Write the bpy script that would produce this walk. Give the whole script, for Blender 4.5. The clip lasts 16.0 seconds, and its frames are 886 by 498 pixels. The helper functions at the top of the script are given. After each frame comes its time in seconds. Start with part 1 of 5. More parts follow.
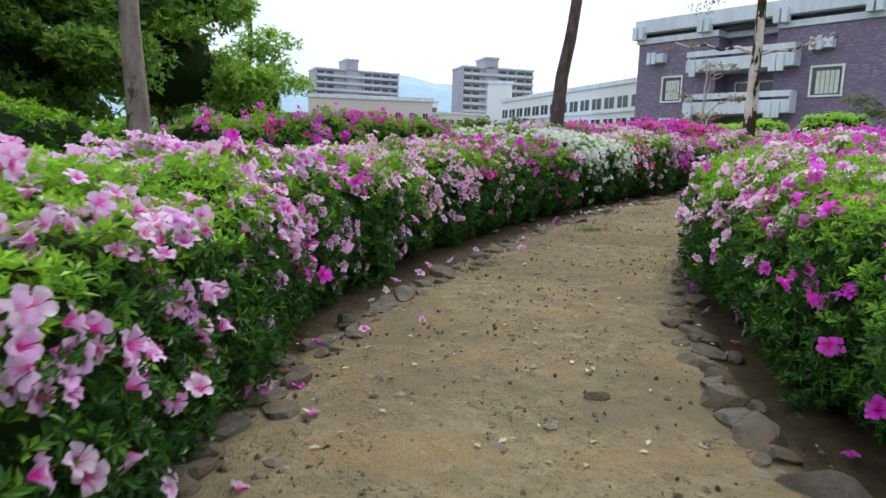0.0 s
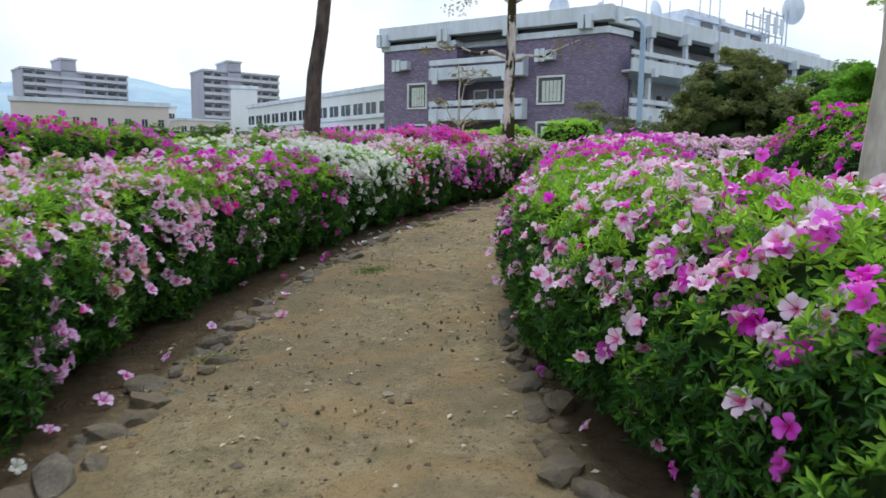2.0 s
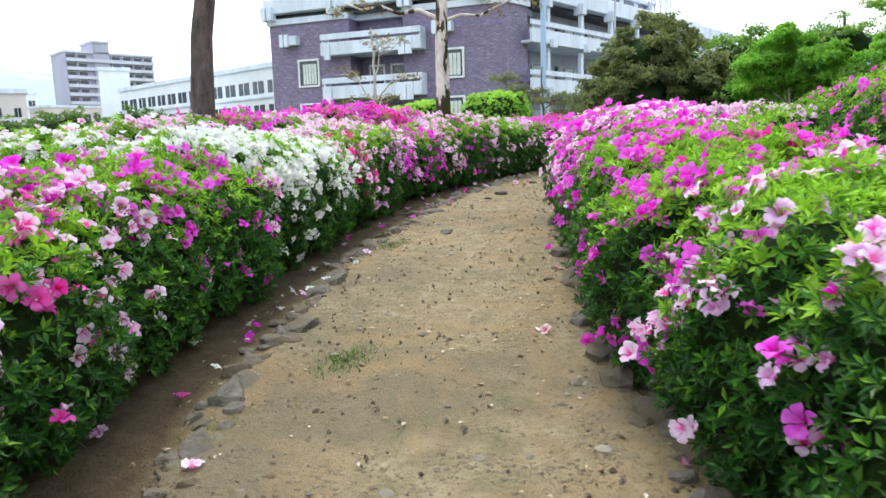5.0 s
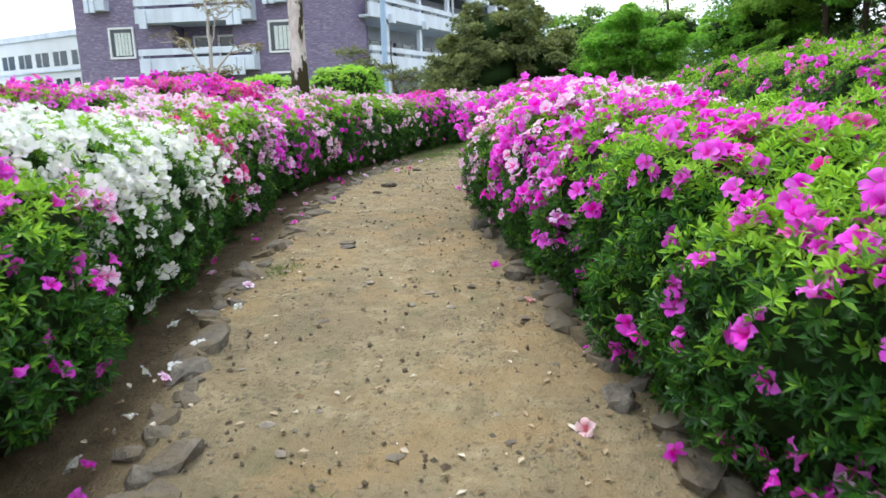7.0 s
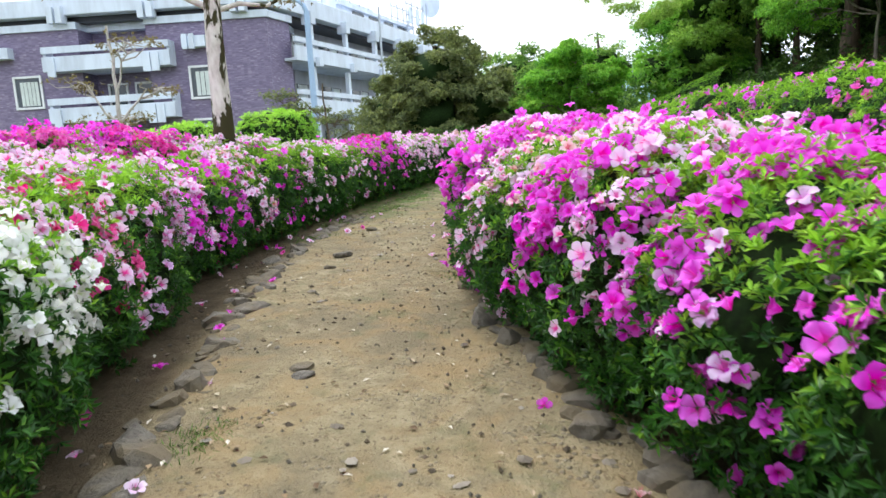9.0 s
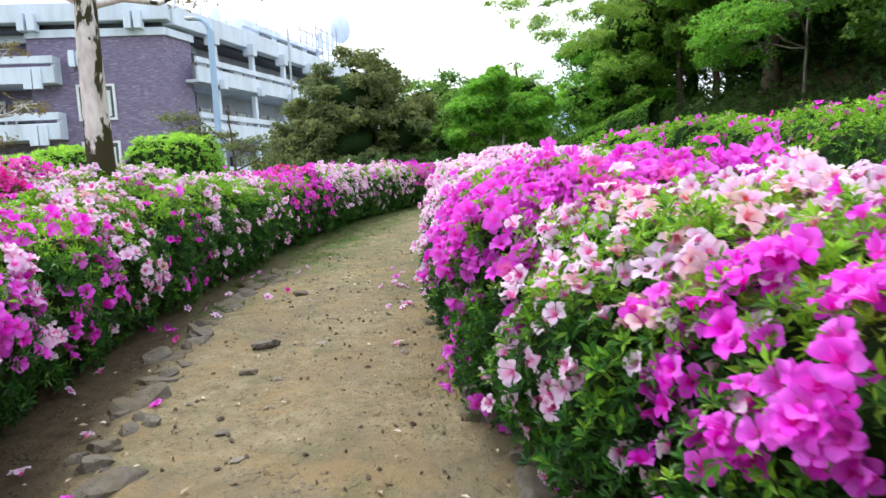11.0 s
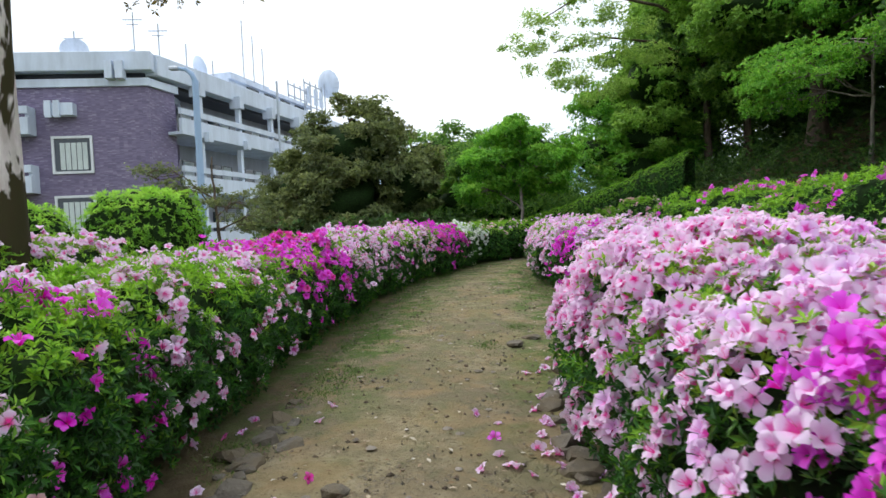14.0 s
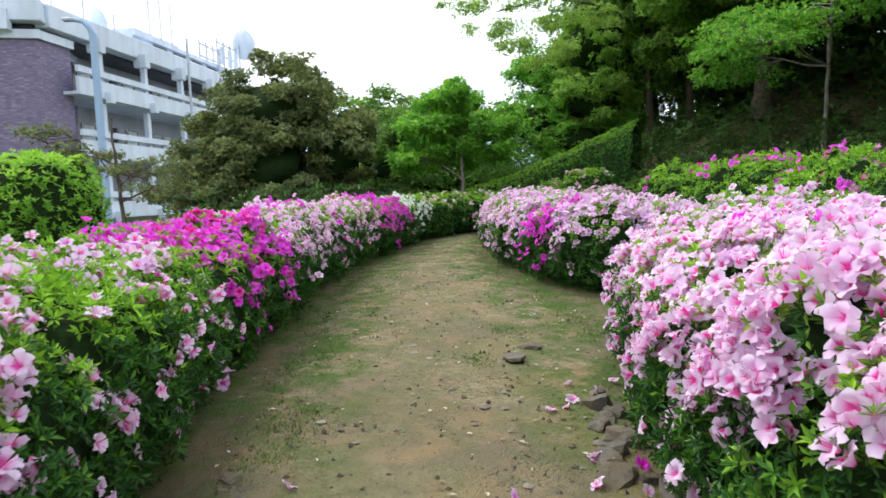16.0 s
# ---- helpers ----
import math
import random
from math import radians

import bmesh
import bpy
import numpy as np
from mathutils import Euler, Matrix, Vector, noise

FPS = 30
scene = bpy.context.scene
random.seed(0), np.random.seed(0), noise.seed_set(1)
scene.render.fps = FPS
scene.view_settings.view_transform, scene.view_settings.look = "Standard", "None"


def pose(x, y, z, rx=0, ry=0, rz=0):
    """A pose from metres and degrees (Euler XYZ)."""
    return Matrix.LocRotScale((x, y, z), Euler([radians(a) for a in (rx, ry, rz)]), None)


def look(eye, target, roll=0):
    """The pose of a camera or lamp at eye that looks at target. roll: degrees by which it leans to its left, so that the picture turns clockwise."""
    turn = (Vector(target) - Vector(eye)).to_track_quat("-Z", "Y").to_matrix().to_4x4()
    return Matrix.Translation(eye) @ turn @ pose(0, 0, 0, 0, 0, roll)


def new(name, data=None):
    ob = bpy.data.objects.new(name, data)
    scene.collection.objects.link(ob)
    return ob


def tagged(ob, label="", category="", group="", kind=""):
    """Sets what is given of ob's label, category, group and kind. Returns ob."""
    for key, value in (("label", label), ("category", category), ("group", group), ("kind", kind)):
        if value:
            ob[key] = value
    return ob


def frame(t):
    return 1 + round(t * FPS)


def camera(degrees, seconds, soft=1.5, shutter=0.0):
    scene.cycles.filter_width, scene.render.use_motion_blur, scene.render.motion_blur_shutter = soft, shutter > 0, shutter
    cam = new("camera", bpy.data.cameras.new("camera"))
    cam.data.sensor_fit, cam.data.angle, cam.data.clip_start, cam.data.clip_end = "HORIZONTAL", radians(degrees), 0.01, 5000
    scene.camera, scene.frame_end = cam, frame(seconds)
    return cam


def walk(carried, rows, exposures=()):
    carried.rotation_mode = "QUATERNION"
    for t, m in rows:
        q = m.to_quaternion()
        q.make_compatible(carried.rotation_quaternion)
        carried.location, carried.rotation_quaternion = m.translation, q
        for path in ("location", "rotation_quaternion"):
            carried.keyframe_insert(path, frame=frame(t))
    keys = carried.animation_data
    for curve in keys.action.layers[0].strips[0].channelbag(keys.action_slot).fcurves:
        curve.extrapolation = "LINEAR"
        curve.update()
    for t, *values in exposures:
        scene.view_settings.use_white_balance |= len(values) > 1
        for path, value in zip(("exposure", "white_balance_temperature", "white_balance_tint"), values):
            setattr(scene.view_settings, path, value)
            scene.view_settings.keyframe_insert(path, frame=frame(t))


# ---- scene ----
cam = camera(67.0, 16.0, 1.5, 0.25)
EXPOSURES = [(0.0, 0.4), (1.5, 0.24), (2.0, 0.26), (2.5, 0.65), (3.0, 1.05), (3.5, 1.2), (6.0, 1.08), (7.0, 1.08), (9.0, 1.12), (12.0, 0.98), (13.0, 0.76), (14.5, 0.44), (15.2, 0.52), (16.0, 0.8)]
PATH = [
    (0, (-0.18, -0.568, 1.254), (0.753, 1.178, 0.965), 2.0),
    (0.5, (0.142, -0.058, 1.263), (1.156, 1.646, 0.997), 1.4),
    (1, (0.462, 0.425, 1.297), (1.676, 1.988, 1.012), 2.0),
    (1.5, (0.84, 0.905, 1.334), (2.195, 2.346, 1.041), 1.4),
    (2, (1.155, 1.37, 1.388), (2.646, 2.678, 1.134), 0.7),
    (2.5, (1.582, 1.829, 1.387), (3.172, 3.016, 1.13), 0.3),
    (3, (1.88, 2.257, 1.416), (3.533, 3.35, 1.149), -0.7),
    (3.5, (2.235, 2.732, 1.45), (3.882, 3.842, 1.211), -0.6),
    (3.7, (2.326, 2.901, 1.44), (3.944, 4.053, 1.203), -0.7),
    (5.8, (3.482, 4.604, 1.565), (5.184, 5.587, 1.197), -2.0),
    (6, (3.583, 4.735, 1.541), (5.311, 5.677, 1.185), -1.7),
    (6.5, (3.942, 5.119, 1.565), (5.764, 5.84, 1.164), -1.7),
    (7, (4.316, 5.438, 1.586), (6.172, 6.068, 1.188), -1.6),
    (7.5, (4.677, 5.747, 1.625), (6.592, 6.204, 1.276), -1.8),
    (8, (5.116, 6.018, 1.643), (7.036, 6.468, 1.306), -2.6),
    (8.5, (5.569, 6.217, 1.669), (7.512, 6.601, 1.39), -3.6),
    (9, (6.04, 6.4, 1.683), (7.969, 6.844, 1.393), -3.4),
    (9.5, (6.511, 6.593, 1.745), (8.449, 7.022, 1.499), -2.6),
    (9.7, (6.699, 6.666, 1.74), (8.652, 7.029, 1.506), -2.7),
    (11.8, (8.919, 7.629, 1.967), (10.9, 7.793, 1.742), -2.9),
    (12, (9.15, 7.7, 1.997), (11.129, 7.893, 1.787), -2.8),
    (12.5, (9.641, 7.925, 2.01), (11.616, 8.184, 1.827), -1.9),
    (13, (10.164, 8.089, 2.017), (12.153, 8.269, 1.929), -2.3),
    (13.5, (10.646, 8.308, 2.058), (12.638, 8.465, 1.972), -1.3),
    (14, (11.119, 8.501, 2.076), (13.114, 8.619, 2.01), -2.7),
    (14.5, (11.555, 8.635, 2.038), (13.542, 8.835, 1.934), -1.9),
    (15, (11.914, 8.758, 2.095), (13.904, 8.88, 1.939), -1.9),
    (15.5, (12.422, 8.939, 2.129), (14.417, 8.955, 1.982), -1.6),
    (16, (12.854, 9.073, 2.179), (14.844, 8.958, 2.013), -2.4),
]
walk(cam, [(t, look(eye, target, roll)) for t, eye, target, roll in PATH], EXPOSURES)

# ---- world, sun, exposure ----
world = bpy.data.worlds.new("overcast_sky")
scene.world = world
world.use_nodes = True
wn = world.node_tree
wn.nodes.clear()
sky = wn.nodes.new("ShaderNodeTexSky")
sky.sky_type = "NISHITA"
sky.sun_disc = False
sky.sun_elevation = radians(52)
sky.sun_rotation = radians(53)
sky.dust_density = 4.0
cloud = wn.nodes.new("ShaderNodeTexNoise")
cloud.inputs["Scale"].default_value = 2.2
cloud.inputs["Detail"].default_value = 5.0
cramp = wn.nodes.new("ShaderNodeValToRGB")
cramp.color_ramp.elements[0].position, cramp.color_ramp.elements[0].color = 0.30, (5.0, 6.5, 8.4, 1)
cramp.color_ramp.elements[1].position, cramp.color_ramp.elements[1].color = 0.66, (10.9, 11.2, 11.5, 1)
wmix = wn.nodes.new("ShaderNodeMix")
wmix.data_type = "RGBA"
wmix.inputs["Factor"].default_value = 0.88
wbg = wn.nodes.new("ShaderNodeBackground")
wbg.inputs["Strength"].default_value = 0.105
wout = wn.nodes.new("ShaderNodeOutputWorld")
wn.links.new(cloud.outputs["Fac"], cramp.inputs["Fac"])
wn.links.new(sky.outputs["Color"], wmix.inputs["A"])
wn.links.new(cramp.outputs["Color"], wmix.inputs["B"])
wn.links.new(wmix.outputs["Result"], wbg.inputs["Color"])
wn.links.new(wbg.outputs["Background"], wout.inputs["Surface"])
sun_data = bpy.data.lights.new("sun", "SUN")
sun_data.energy, sun_data.angle, sun_data.color = 1.4, radians(25), (1.0, 0.97, 0.92)
sun = new("sun", sun_data)
sun.matrix_world = look((0, 0, 50), (-34, -27, 0))


# ---- materials ----
class Mat:
    """Small wrapper round a node material."""

    def __init__(self, name, rough=0.8, metal=0.0, spec=0.3):
        self.m = bpy.data.materials.new(name)
        self.m.use_nodes = True
        self.t = self.m.node_tree
        self.b = self.t.nodes["Principled BSDF"]
        self.o = self.t.nodes["Material Output"]
        self.b.inputs["Roughness"].default_value = rough
        self.b.inputs["Metallic"].default_value = metal
        self.b.inputs["Specular IOR Level"].default_value = spec

    def node(self, kind, **inputs):
        n = self.t.nodes.new(kind)
        for k, v in inputs.items():
            n.inputs[k.replace("_", " ")].default_value = v
        return n

    def link(self, a, b):
        self.t.links.new(a, b)

    def coords(self):
        return self.t.nodes.new("ShaderNodeTexCoord").outputs["Object"]

    def place(self):
        return self.t.nodes.new("ShaderNodeNewGeometry").outputs["Position"]

    def noise(self, scale, detail=4.0, rough=0.6, vec=None, dist=0.0):
        n = self.node("ShaderNodeTexNoise", Scale=scale, Detail=detail, Roughness=rough, Distortion=dist)
        if vec is not None:
            self.link(vec, n.inputs["Vector"])
        return n.outputs["Fac"]

    def ramp(self, fac, stops):
        n = self.t.nodes.new("ShaderNodeValToRGB")
        el = n.color_ramp.elements
        while len(el) < len(stops):
            el.new(0.5)
        for e, (p, c) in zip(el, stops):
            e.position, e.color = p, (*c, 1)
        self.link(fac, n.inputs["Fac"])
        return n.outputs["Color"]

    def mix(self, fac, a, b, mode="MIX"):
        n = self.t.nodes.new("ShaderNodeMix")
        n.data_type, n.blend_type = "RGBA", mode
        for key, v in (("Factor", fac), ("A", a), ("B", b)):
            if isinstance(v, (int, float)):
                n.inputs[key].default_value = v
            elif isinstance(v, tuple):
                n.inputs[key].default_value = (*v, 1)
            else:
                self.link(v, n.inputs[key])
        return n.outputs["Result"]

    def math(self, op, a, b=0.0):
        n = self.t.nodes.new("ShaderNodeMath")
        n.operation = op
        for i, v in enumerate((a, b)):
            if isinstance(v, (int, float)):
                n.inputs[i].default_value = v
            else:
                self.link(v, n.inputs[i])
        return n.outputs[0]

    def attr(self, name):
        n = self.t.nodes.new("ShaderNodeAttribute")
        n.attribute_name = name
        return n.outputs["Fac"]

    def bump(self, height, strength=0.3, dist=0.02):
        n = self.node("ShaderNodeBump", Strength=strength, Distance=dist)
        self.link(height, n.inputs["Height"])
        self.link(n.outputs["Normal"], self.b.inputs["Normal"])

    def color(self, c):
        if isinstance(c, tuple):
            self.b.inputs["Base Color"].default_value = (*c, 1)
        else:
            self.link(c, self.b.inputs["Base Color"])

    def thin(self, c, amount):
        """Let some light through a thin leaf or petal."""
        tr = self.t.nodes.new("ShaderNodeBsdfTranslucent")
        if isinstance(c, tuple):
            tr.inputs["Color"].default_value = (*c, 1)
        else:
            self.link(c, tr.inputs["Color"])
        mx = self.t.nodes.new("ShaderNodeMixShader")
        mx.inputs["Fac"].default_value = amount
        self.link(self.b.outputs["BSDF"], mx.inputs[1])
        self.link(tr.outputs["BSDF"], mx.inputs[2])
        self.link(mx.outputs["Shader"], self.o.inputs["Surface"])


def leaf_material(name, dark, mid, young_lit, rough=0.42, through_light=0.25):
    k = Mat(name, rough, 0, 0.35)
    g = k.t.nodes.new("ShaderNodeNewGeometry").outputs["Random Per Island"]
    # tone per leaf: fresh growth, plus light painted on upward faces
    f = k.math("ADD", k.math("MULTIPLY", g, 0.5), k.math("MULTIPLY", k.attr("young_lit"), 0.72))
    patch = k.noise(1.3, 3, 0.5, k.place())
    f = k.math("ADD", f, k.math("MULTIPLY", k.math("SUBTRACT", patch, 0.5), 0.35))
    c = k.ramp(f, [(0.1, dark), (0.5, mid), (0.95, young_lit)])
    k.color(c)
    k.thin(c, through_light)
    return k.m


def petal_material(name, edge, body, throat, spread=0.45):
    k = Mat(name, 0.55, 0, 0.2)
    r = k.attr("reach")
    isl = k.t.nodes.new("ShaderNodeNewGeometry").outputs["Random Per Island"]
    oi = k.t.nodes.new("ShaderNodeObjectInfo").outputs["Random"]
    v = k.math("ADD", k.math("MULTIPLY", isl, 0.5), k.math("MULTIPLY", oi, 0.5))
    c = k.ramp(r, [(0.33, throat), (spread, body), (0.95, edge)])
    streak = k.noise(60, 2, 0.5, k.coords())
    c = k.mix(k.math("MULTIPLY", streak, 0.25), c, body)
    h = k.node("ShaderNodeHueSaturation")
    k.link(c, h.inputs["Color"])
    k.link(k.math("ADD", k.math("MULTIPLY", v, 0.035), 0.4825), h.inputs["Hue"])
    k.link(k.math("ADD", k.math("MULTIPLY", v, 0.3), 0.85), h.inputs["Saturation"])
    c = h.outputs["Color"]
    k.color(c)
    k.thin(c, 0.35)
    return k.m


M = {}
M["leaf"] = leaf_material("azalea_leaf", (0.016, 0.066, 0.013), (0.055, 0.19, 0.02), (0.35, 0.64, 0.045))
M["leaf_bright"] = leaf_material("shrub_leaf", (0.14, 0.33, 0.04), (0.29, 0.58, 0.06), (0.50, 0.78, 0.11))
M["leaf_olive"] = leaf_material("evergreen_leaf", (0.065, 0.092, 0.036), (0.165, 0.205, 0.075), (0.35, 0.39, 0.13))
M["leaf_tree"] = leaf_material("woodland_leaf", (0.05, 0.125, 0.03), (0.14, 0.30, 0.05), (0.36, 0.56, 0.09), 0.42, 0.4)
M["leaf_spring"] = leaf_material("spring_leaf", (0.10, 0.22, 0.03), (0.23, 0.43, 0.06), (0.43, 0.65, 0.11), 0.42, 0.45)
M["leaf_light"] = leaf_material("young_tree_leaf", (0.20, 0.34, 0.06), (0.36, 0.54, 0.10), (0.55, 0.72, 0.18), 0.45, 0.5)
M["leaf_maple"] = leaf_material("maple_leaf", (0.08, 0.25, 0.03), (0.20, 0.48, 0.05), (0.40, 0.68, 0.09), 0.42, 0.45)
M["leaf_dark"] = leaf_material("conifer_leaf", (0.024, 0.062, 0.018), (0.065, 0.145, 0.03), (0.18, 0.32, 0.055))
M["leaf_bronze"] = leaf_material("bronze_leaf", (0.12, 0.09, 0.03), (0.22, 0.17, 0.06), (0.30, 0.28, 0.08))
M["magenta"] = petal_material("magenta_petal", (0.89, 0.13, 0.85), (0.87, 0.06, 0.72), (0.74, 0.01, 0.36))
M["hotpink"] = petal_material("hot_pink_petal", (0.86, 0.12, 0.55), (0.82, 0.06, 0.42), (0.60, 0.01, 0.16))
M["pale"] = petal_material("pale_pink_petal", (0.94, 0.77, 0.94), (0.92, 0.57, 0.86), (0.88, 0.04, 0.38), 0.54)
M["lilac"] = petal_material("lilac_pink_petal", (0.91, 0.66, 0.94), (0.88, 0.47, 0.87), (0.82, 0.04, 0.44), 0.54)
M["salmon"] = petal_material("salmon_petal", (0.90, 0.64, 0.68), (0.88, 0.46, 0.52), (0.70, 0.08, 0.14))
M["white"] = petal_material("white_petal", (0.88, 0.89, 0.88), (0.87, 0.88, 0.84), (0.62, 0.74, 0.40), 0.3)
M["crimson"] = petal_material("crimson_petal", (0.86, 0.12, 0.42), (0.80, 0.07, 0.30), (0.5, 0.02, 0.12))

# near-black green for the shells that paint in shade between leaves
k = Mat("painted_inner_shade", 0.9, 0, 0.1)
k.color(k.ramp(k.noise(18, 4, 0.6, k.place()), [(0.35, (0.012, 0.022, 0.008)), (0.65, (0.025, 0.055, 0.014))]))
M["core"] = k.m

k = Mat("twig_bark", 0.85)
k.color(k.ramp(k.noise(30, 4, 0.6, k.coords()), [(0.3, (0.05, 0.035, 0.025)), (0.7, (0.14, 0.10, 0.07))]))
M["twig"] = k.m


def bark_material(name, a, b, moss, moss_at, scale=9, foot=0.0):
    k = Mat(name, 0.9, 0, 0.15)
    pos = k.place()
    st = k.node("ShaderNodeMapping")
    st.inputs["Scale"].default_value = (1, 1, 0.35)
    k.link(pos, st.inputs["Vector"])
    n = k.noise(scale, 6, 0.65, st.outputs["Vector"])
    c = k.ramp(n, [(0.35, a), (0.65, b)])
    m2 = k.noise(2.6, 4, 0.6, st.outputs["Vector"], 0.6)
    if foot:
        zz = k.node("ShaderNodeSeparateXYZ")
        k.link(pos, zz.inputs[0])
        m2 = k.math("ADD", m2, k.math("MULTIPLY", k.math("MAXIMUM", k.math("SUBTRACT", foot, zz.outputs["Z"]), 0.0), 0.16))
    c = k.mix(k.ramp(m2, [(moss_at, (0, 0, 0)), (moss_at + 0.03, (1, 1, 1))]), c, moss)
    k.color(c)
    k.bump(n, 0.5, 0.02)
    return k.m


M["bark_white"] = bark_material("pale_mossy_bark", (0.50, 0.45, 0.41), (0.76, 0.72, 0.68), (0.05, 0.045, 0.02), 0.51, 9, 3.1)
M["bark_pale"] = bark_material("pale_grey_bark", (0.36, 0.33, 0.30), (0.58, 0.54, 0.50), (0.12, 0.11, 0.08), 0.63)
M["bark_dark"] = bark_material("dark_bark", (0.055, 0.045, 0.045), (0.17, 0.13, 0.12), (0.30, 0.26, 0.23), 0.66)
M["bark_grey"] = bark_material("grey_bark", (0.16, 0.13, 0.11), (0.32, 0.27, 0.24), (0.06, 0.06, 0.03), 0.62)
M["bark_pine"] = bark_material("brown_bark", (0.06, 0.045, 0.035), (0.15, 0.11, 0.08), (0.05, 0.06, 0.02), 0.66)

# soil: trodden sandy path, dark humus under the hedges, moss and grass film towards the far end
k = Mat("garden_soil", 0.95, 0, 0.15)
pos = k.place()
big, mid, fine = k.noise(0.9, 5, 0.6, pos), k.noise(7, 6, 0.7, pos), k.noise(90, 3, 0.7, pos)
trod = k.ramp(mid, [(0.3, (0.17, 0.138, 0.076)), (0.52, (0.295, 0.243, 0.137)), (0.72, (0.42, 0.357, 0.225))])
trod = k.mix(k.math("MULTIPLY", k.ramp(fine, [(0.35, (0, 0, 0)), (0.7, (1, 1, 1))]), 0.4), trod, (0.42, 0.34, 0.24))
trod = k.mix(k.ramp(k.noise(38, 3, 0.6, pos), [(0.58, (0, 0, 0)), (0.66, (0.75, 0.75, 0.75))]), trod, (0.10, 0.075, 0.05))
trod = k.mix(k.ramp(big, [(0.42, (0, 0, 0)), (0.60, (0.75, 0.75, 0.75))]), trod, (0.20, 0.163, 0.103))
trod = k.mix(k.ramp(k.noise(1.7, 4, 0.6, pos, 0.8), [(0.48, (0, 0, 0)), (0.66, (0.65, 0.65, 0.65))]), trod, (0.35, 0.245, 0.122))
trod = k.mix(k.ramp(k.noise(3.1, 5, 0.7, pos), [(0.55, (0, 0, 0)), (0.70, (0.6, 0.6, 0.6))]), trod, (0.15, 0.155, 0.08))
rub = k.node("ShaderNodeTexVoronoi", Scale=26.0, Randomness=1.0)
k.link(pos, rub.inputs["Vector"])
worn = k.math("MULTIPLY", k.ramp(rub.outputs["Distance"], [(0.18, (1, 1, 1)), (0.42, (0, 0, 0))]), k.ramp(k.noise(2.1, 4, 0.6, pos), [(0.5, (0, 0, 0)), (0.62, (0.7, 0.7, 0.7))]))
trod = k.mix(worn, trod, (0.20, 0.175, 0.135))
humus = k.ramp(mid, [(0.3, (0.06, 0.044, 0.025)), (0.7, (0.145, 0.108, 0.064))])
c = k.mix(k.attr("humus"), trod, humus)
grass = k.ramp(k.noise(25, 4, 0.7, pos), [(0.3, (0.05, 0.09, 0.02)), (0.7, (0.12, 0.20, 0.04))])
gm = k.math("MULTIPLY", k.attr("grass"), k.ramp(k.noise(2.4, 6, 0.7, pos), [(0.42, (0, 0, 0)), (0.58, (1, 1, 1))]))
c = k.mix(gm, c, grass)
k.color(c)
k.bump(k.math("ADD", k.math("MULTIPLY", worn, 0.5), k.math("ADD", k.math("MULTIPLY", mid, 0.9), k.math("MULTIPLY", fine, 0.4))), 1.0, 0.045)
M["soil"] = k.m

k = Mat("edging_stone", 0.85, 0, 0.25)
oi = k.t.nodes.new("ShaderNodeObjectInfo").outputs["Random"]
n = k.noise(14, 6, 0.7, k.place())
c = k.ramp(n, [(0.3, (0.085, 0.075, 0.062)), (0.55, (0.18, 0.162, 0.135)), (0.75, (0.31, 0.285, 0.24))])
c = k.mix(k.math("MULTIPLY", oi, 0.6), c, (0.15, 0.125, 0.09))
c = k.mix(k.ramp(k.noise(3.5, 4, 0.6, k.place()), [(0.46, (0, 0, 0)), (0.60, (0.8, 0.8, 0.8))]), c, (0.16, 0.125, 0.075))
k.color(c)
k.bump(n, 0.9, 0.03)
M["stone"] = k.m

k = Mat("fallen_leaf", 0.8)
g = k.t.nodes.new("ShaderNodeNewGeometry").outputs["Random Per Island"]
k.color(k.ramp(g, [(0.0, (0.10, 0.06, 0.03)), (0.5, (0.28, 0.19, 0.10)), (0.8, (0.50, 0.42, 0.30)), (1.0, (0.62, 0.57, 0.48))]))
M["litter"] = k.m

k = Mat("dark_clod", 0.95)
g = k.t.nodes.new("ShaderNodeNewGeometry").outputs["Random Per Island"]
k.color(k.ramp(g, [(0.0, (0.06, 0.045, 0.03)), (1.0, (0.20, 0.15, 0.10))]))
M["clod"] = k.m

k = Mat("stone_chip", 0.85, 0, 0.3)
g = k.t.nodes.new("ShaderNodeNewGeometry").outputs["Random Per Island"]
c = k.ramp(g, [(0.0, (0.10, 0.09, 0.075)), (0.6, (0.21, 0.19, 0.16)), (1.0, (0.36, 0.33, 0.28))])
k.color(k.mix(k.math("MULTIPLY", k.noise(40, 4, 0.6, k.place()), 0.5), c, (0.26, 0.19, 0.12)))
M["chip"] = k.m

k = Mat("grass_blade", 0.6)
g = k.t.nodes.new("ShaderNodeNewGeometry").outputs["Random Per Island"]
c = k.ramp(g, [(0.0, (0.05, 0.11, 0.015)), (1.0, (0.16, 0.28, 0.05))])
k.color(c)
k.thin(c, 0.25)
M["grass"] = k.m


def painted(name, c, rough=0.7, var=0.12, scale=0.6, metal=0.0, streak=True):
    k = Mat(name, rough, metal, 0.3)
    pos = k.place()
    st = k.node("ShaderNodeMapping")
    st.inputs["Scale"].default_value = (1, 1, 0.25 if streak else 1)
    k.link(pos, st.inputs["Vector"])
    n = k.noise(scale, 6, 0.65, st.outputs["Vector"])
    d = tuple(v * (1 - 2.2 * var) for v in c)
    k.color(k.ramp(n, [(0.3, d), (0.6, c)]))
    k.bump(k.noise(scale * 12, 3, 0.6, pos), 0.15, 0.02)
    return k.m


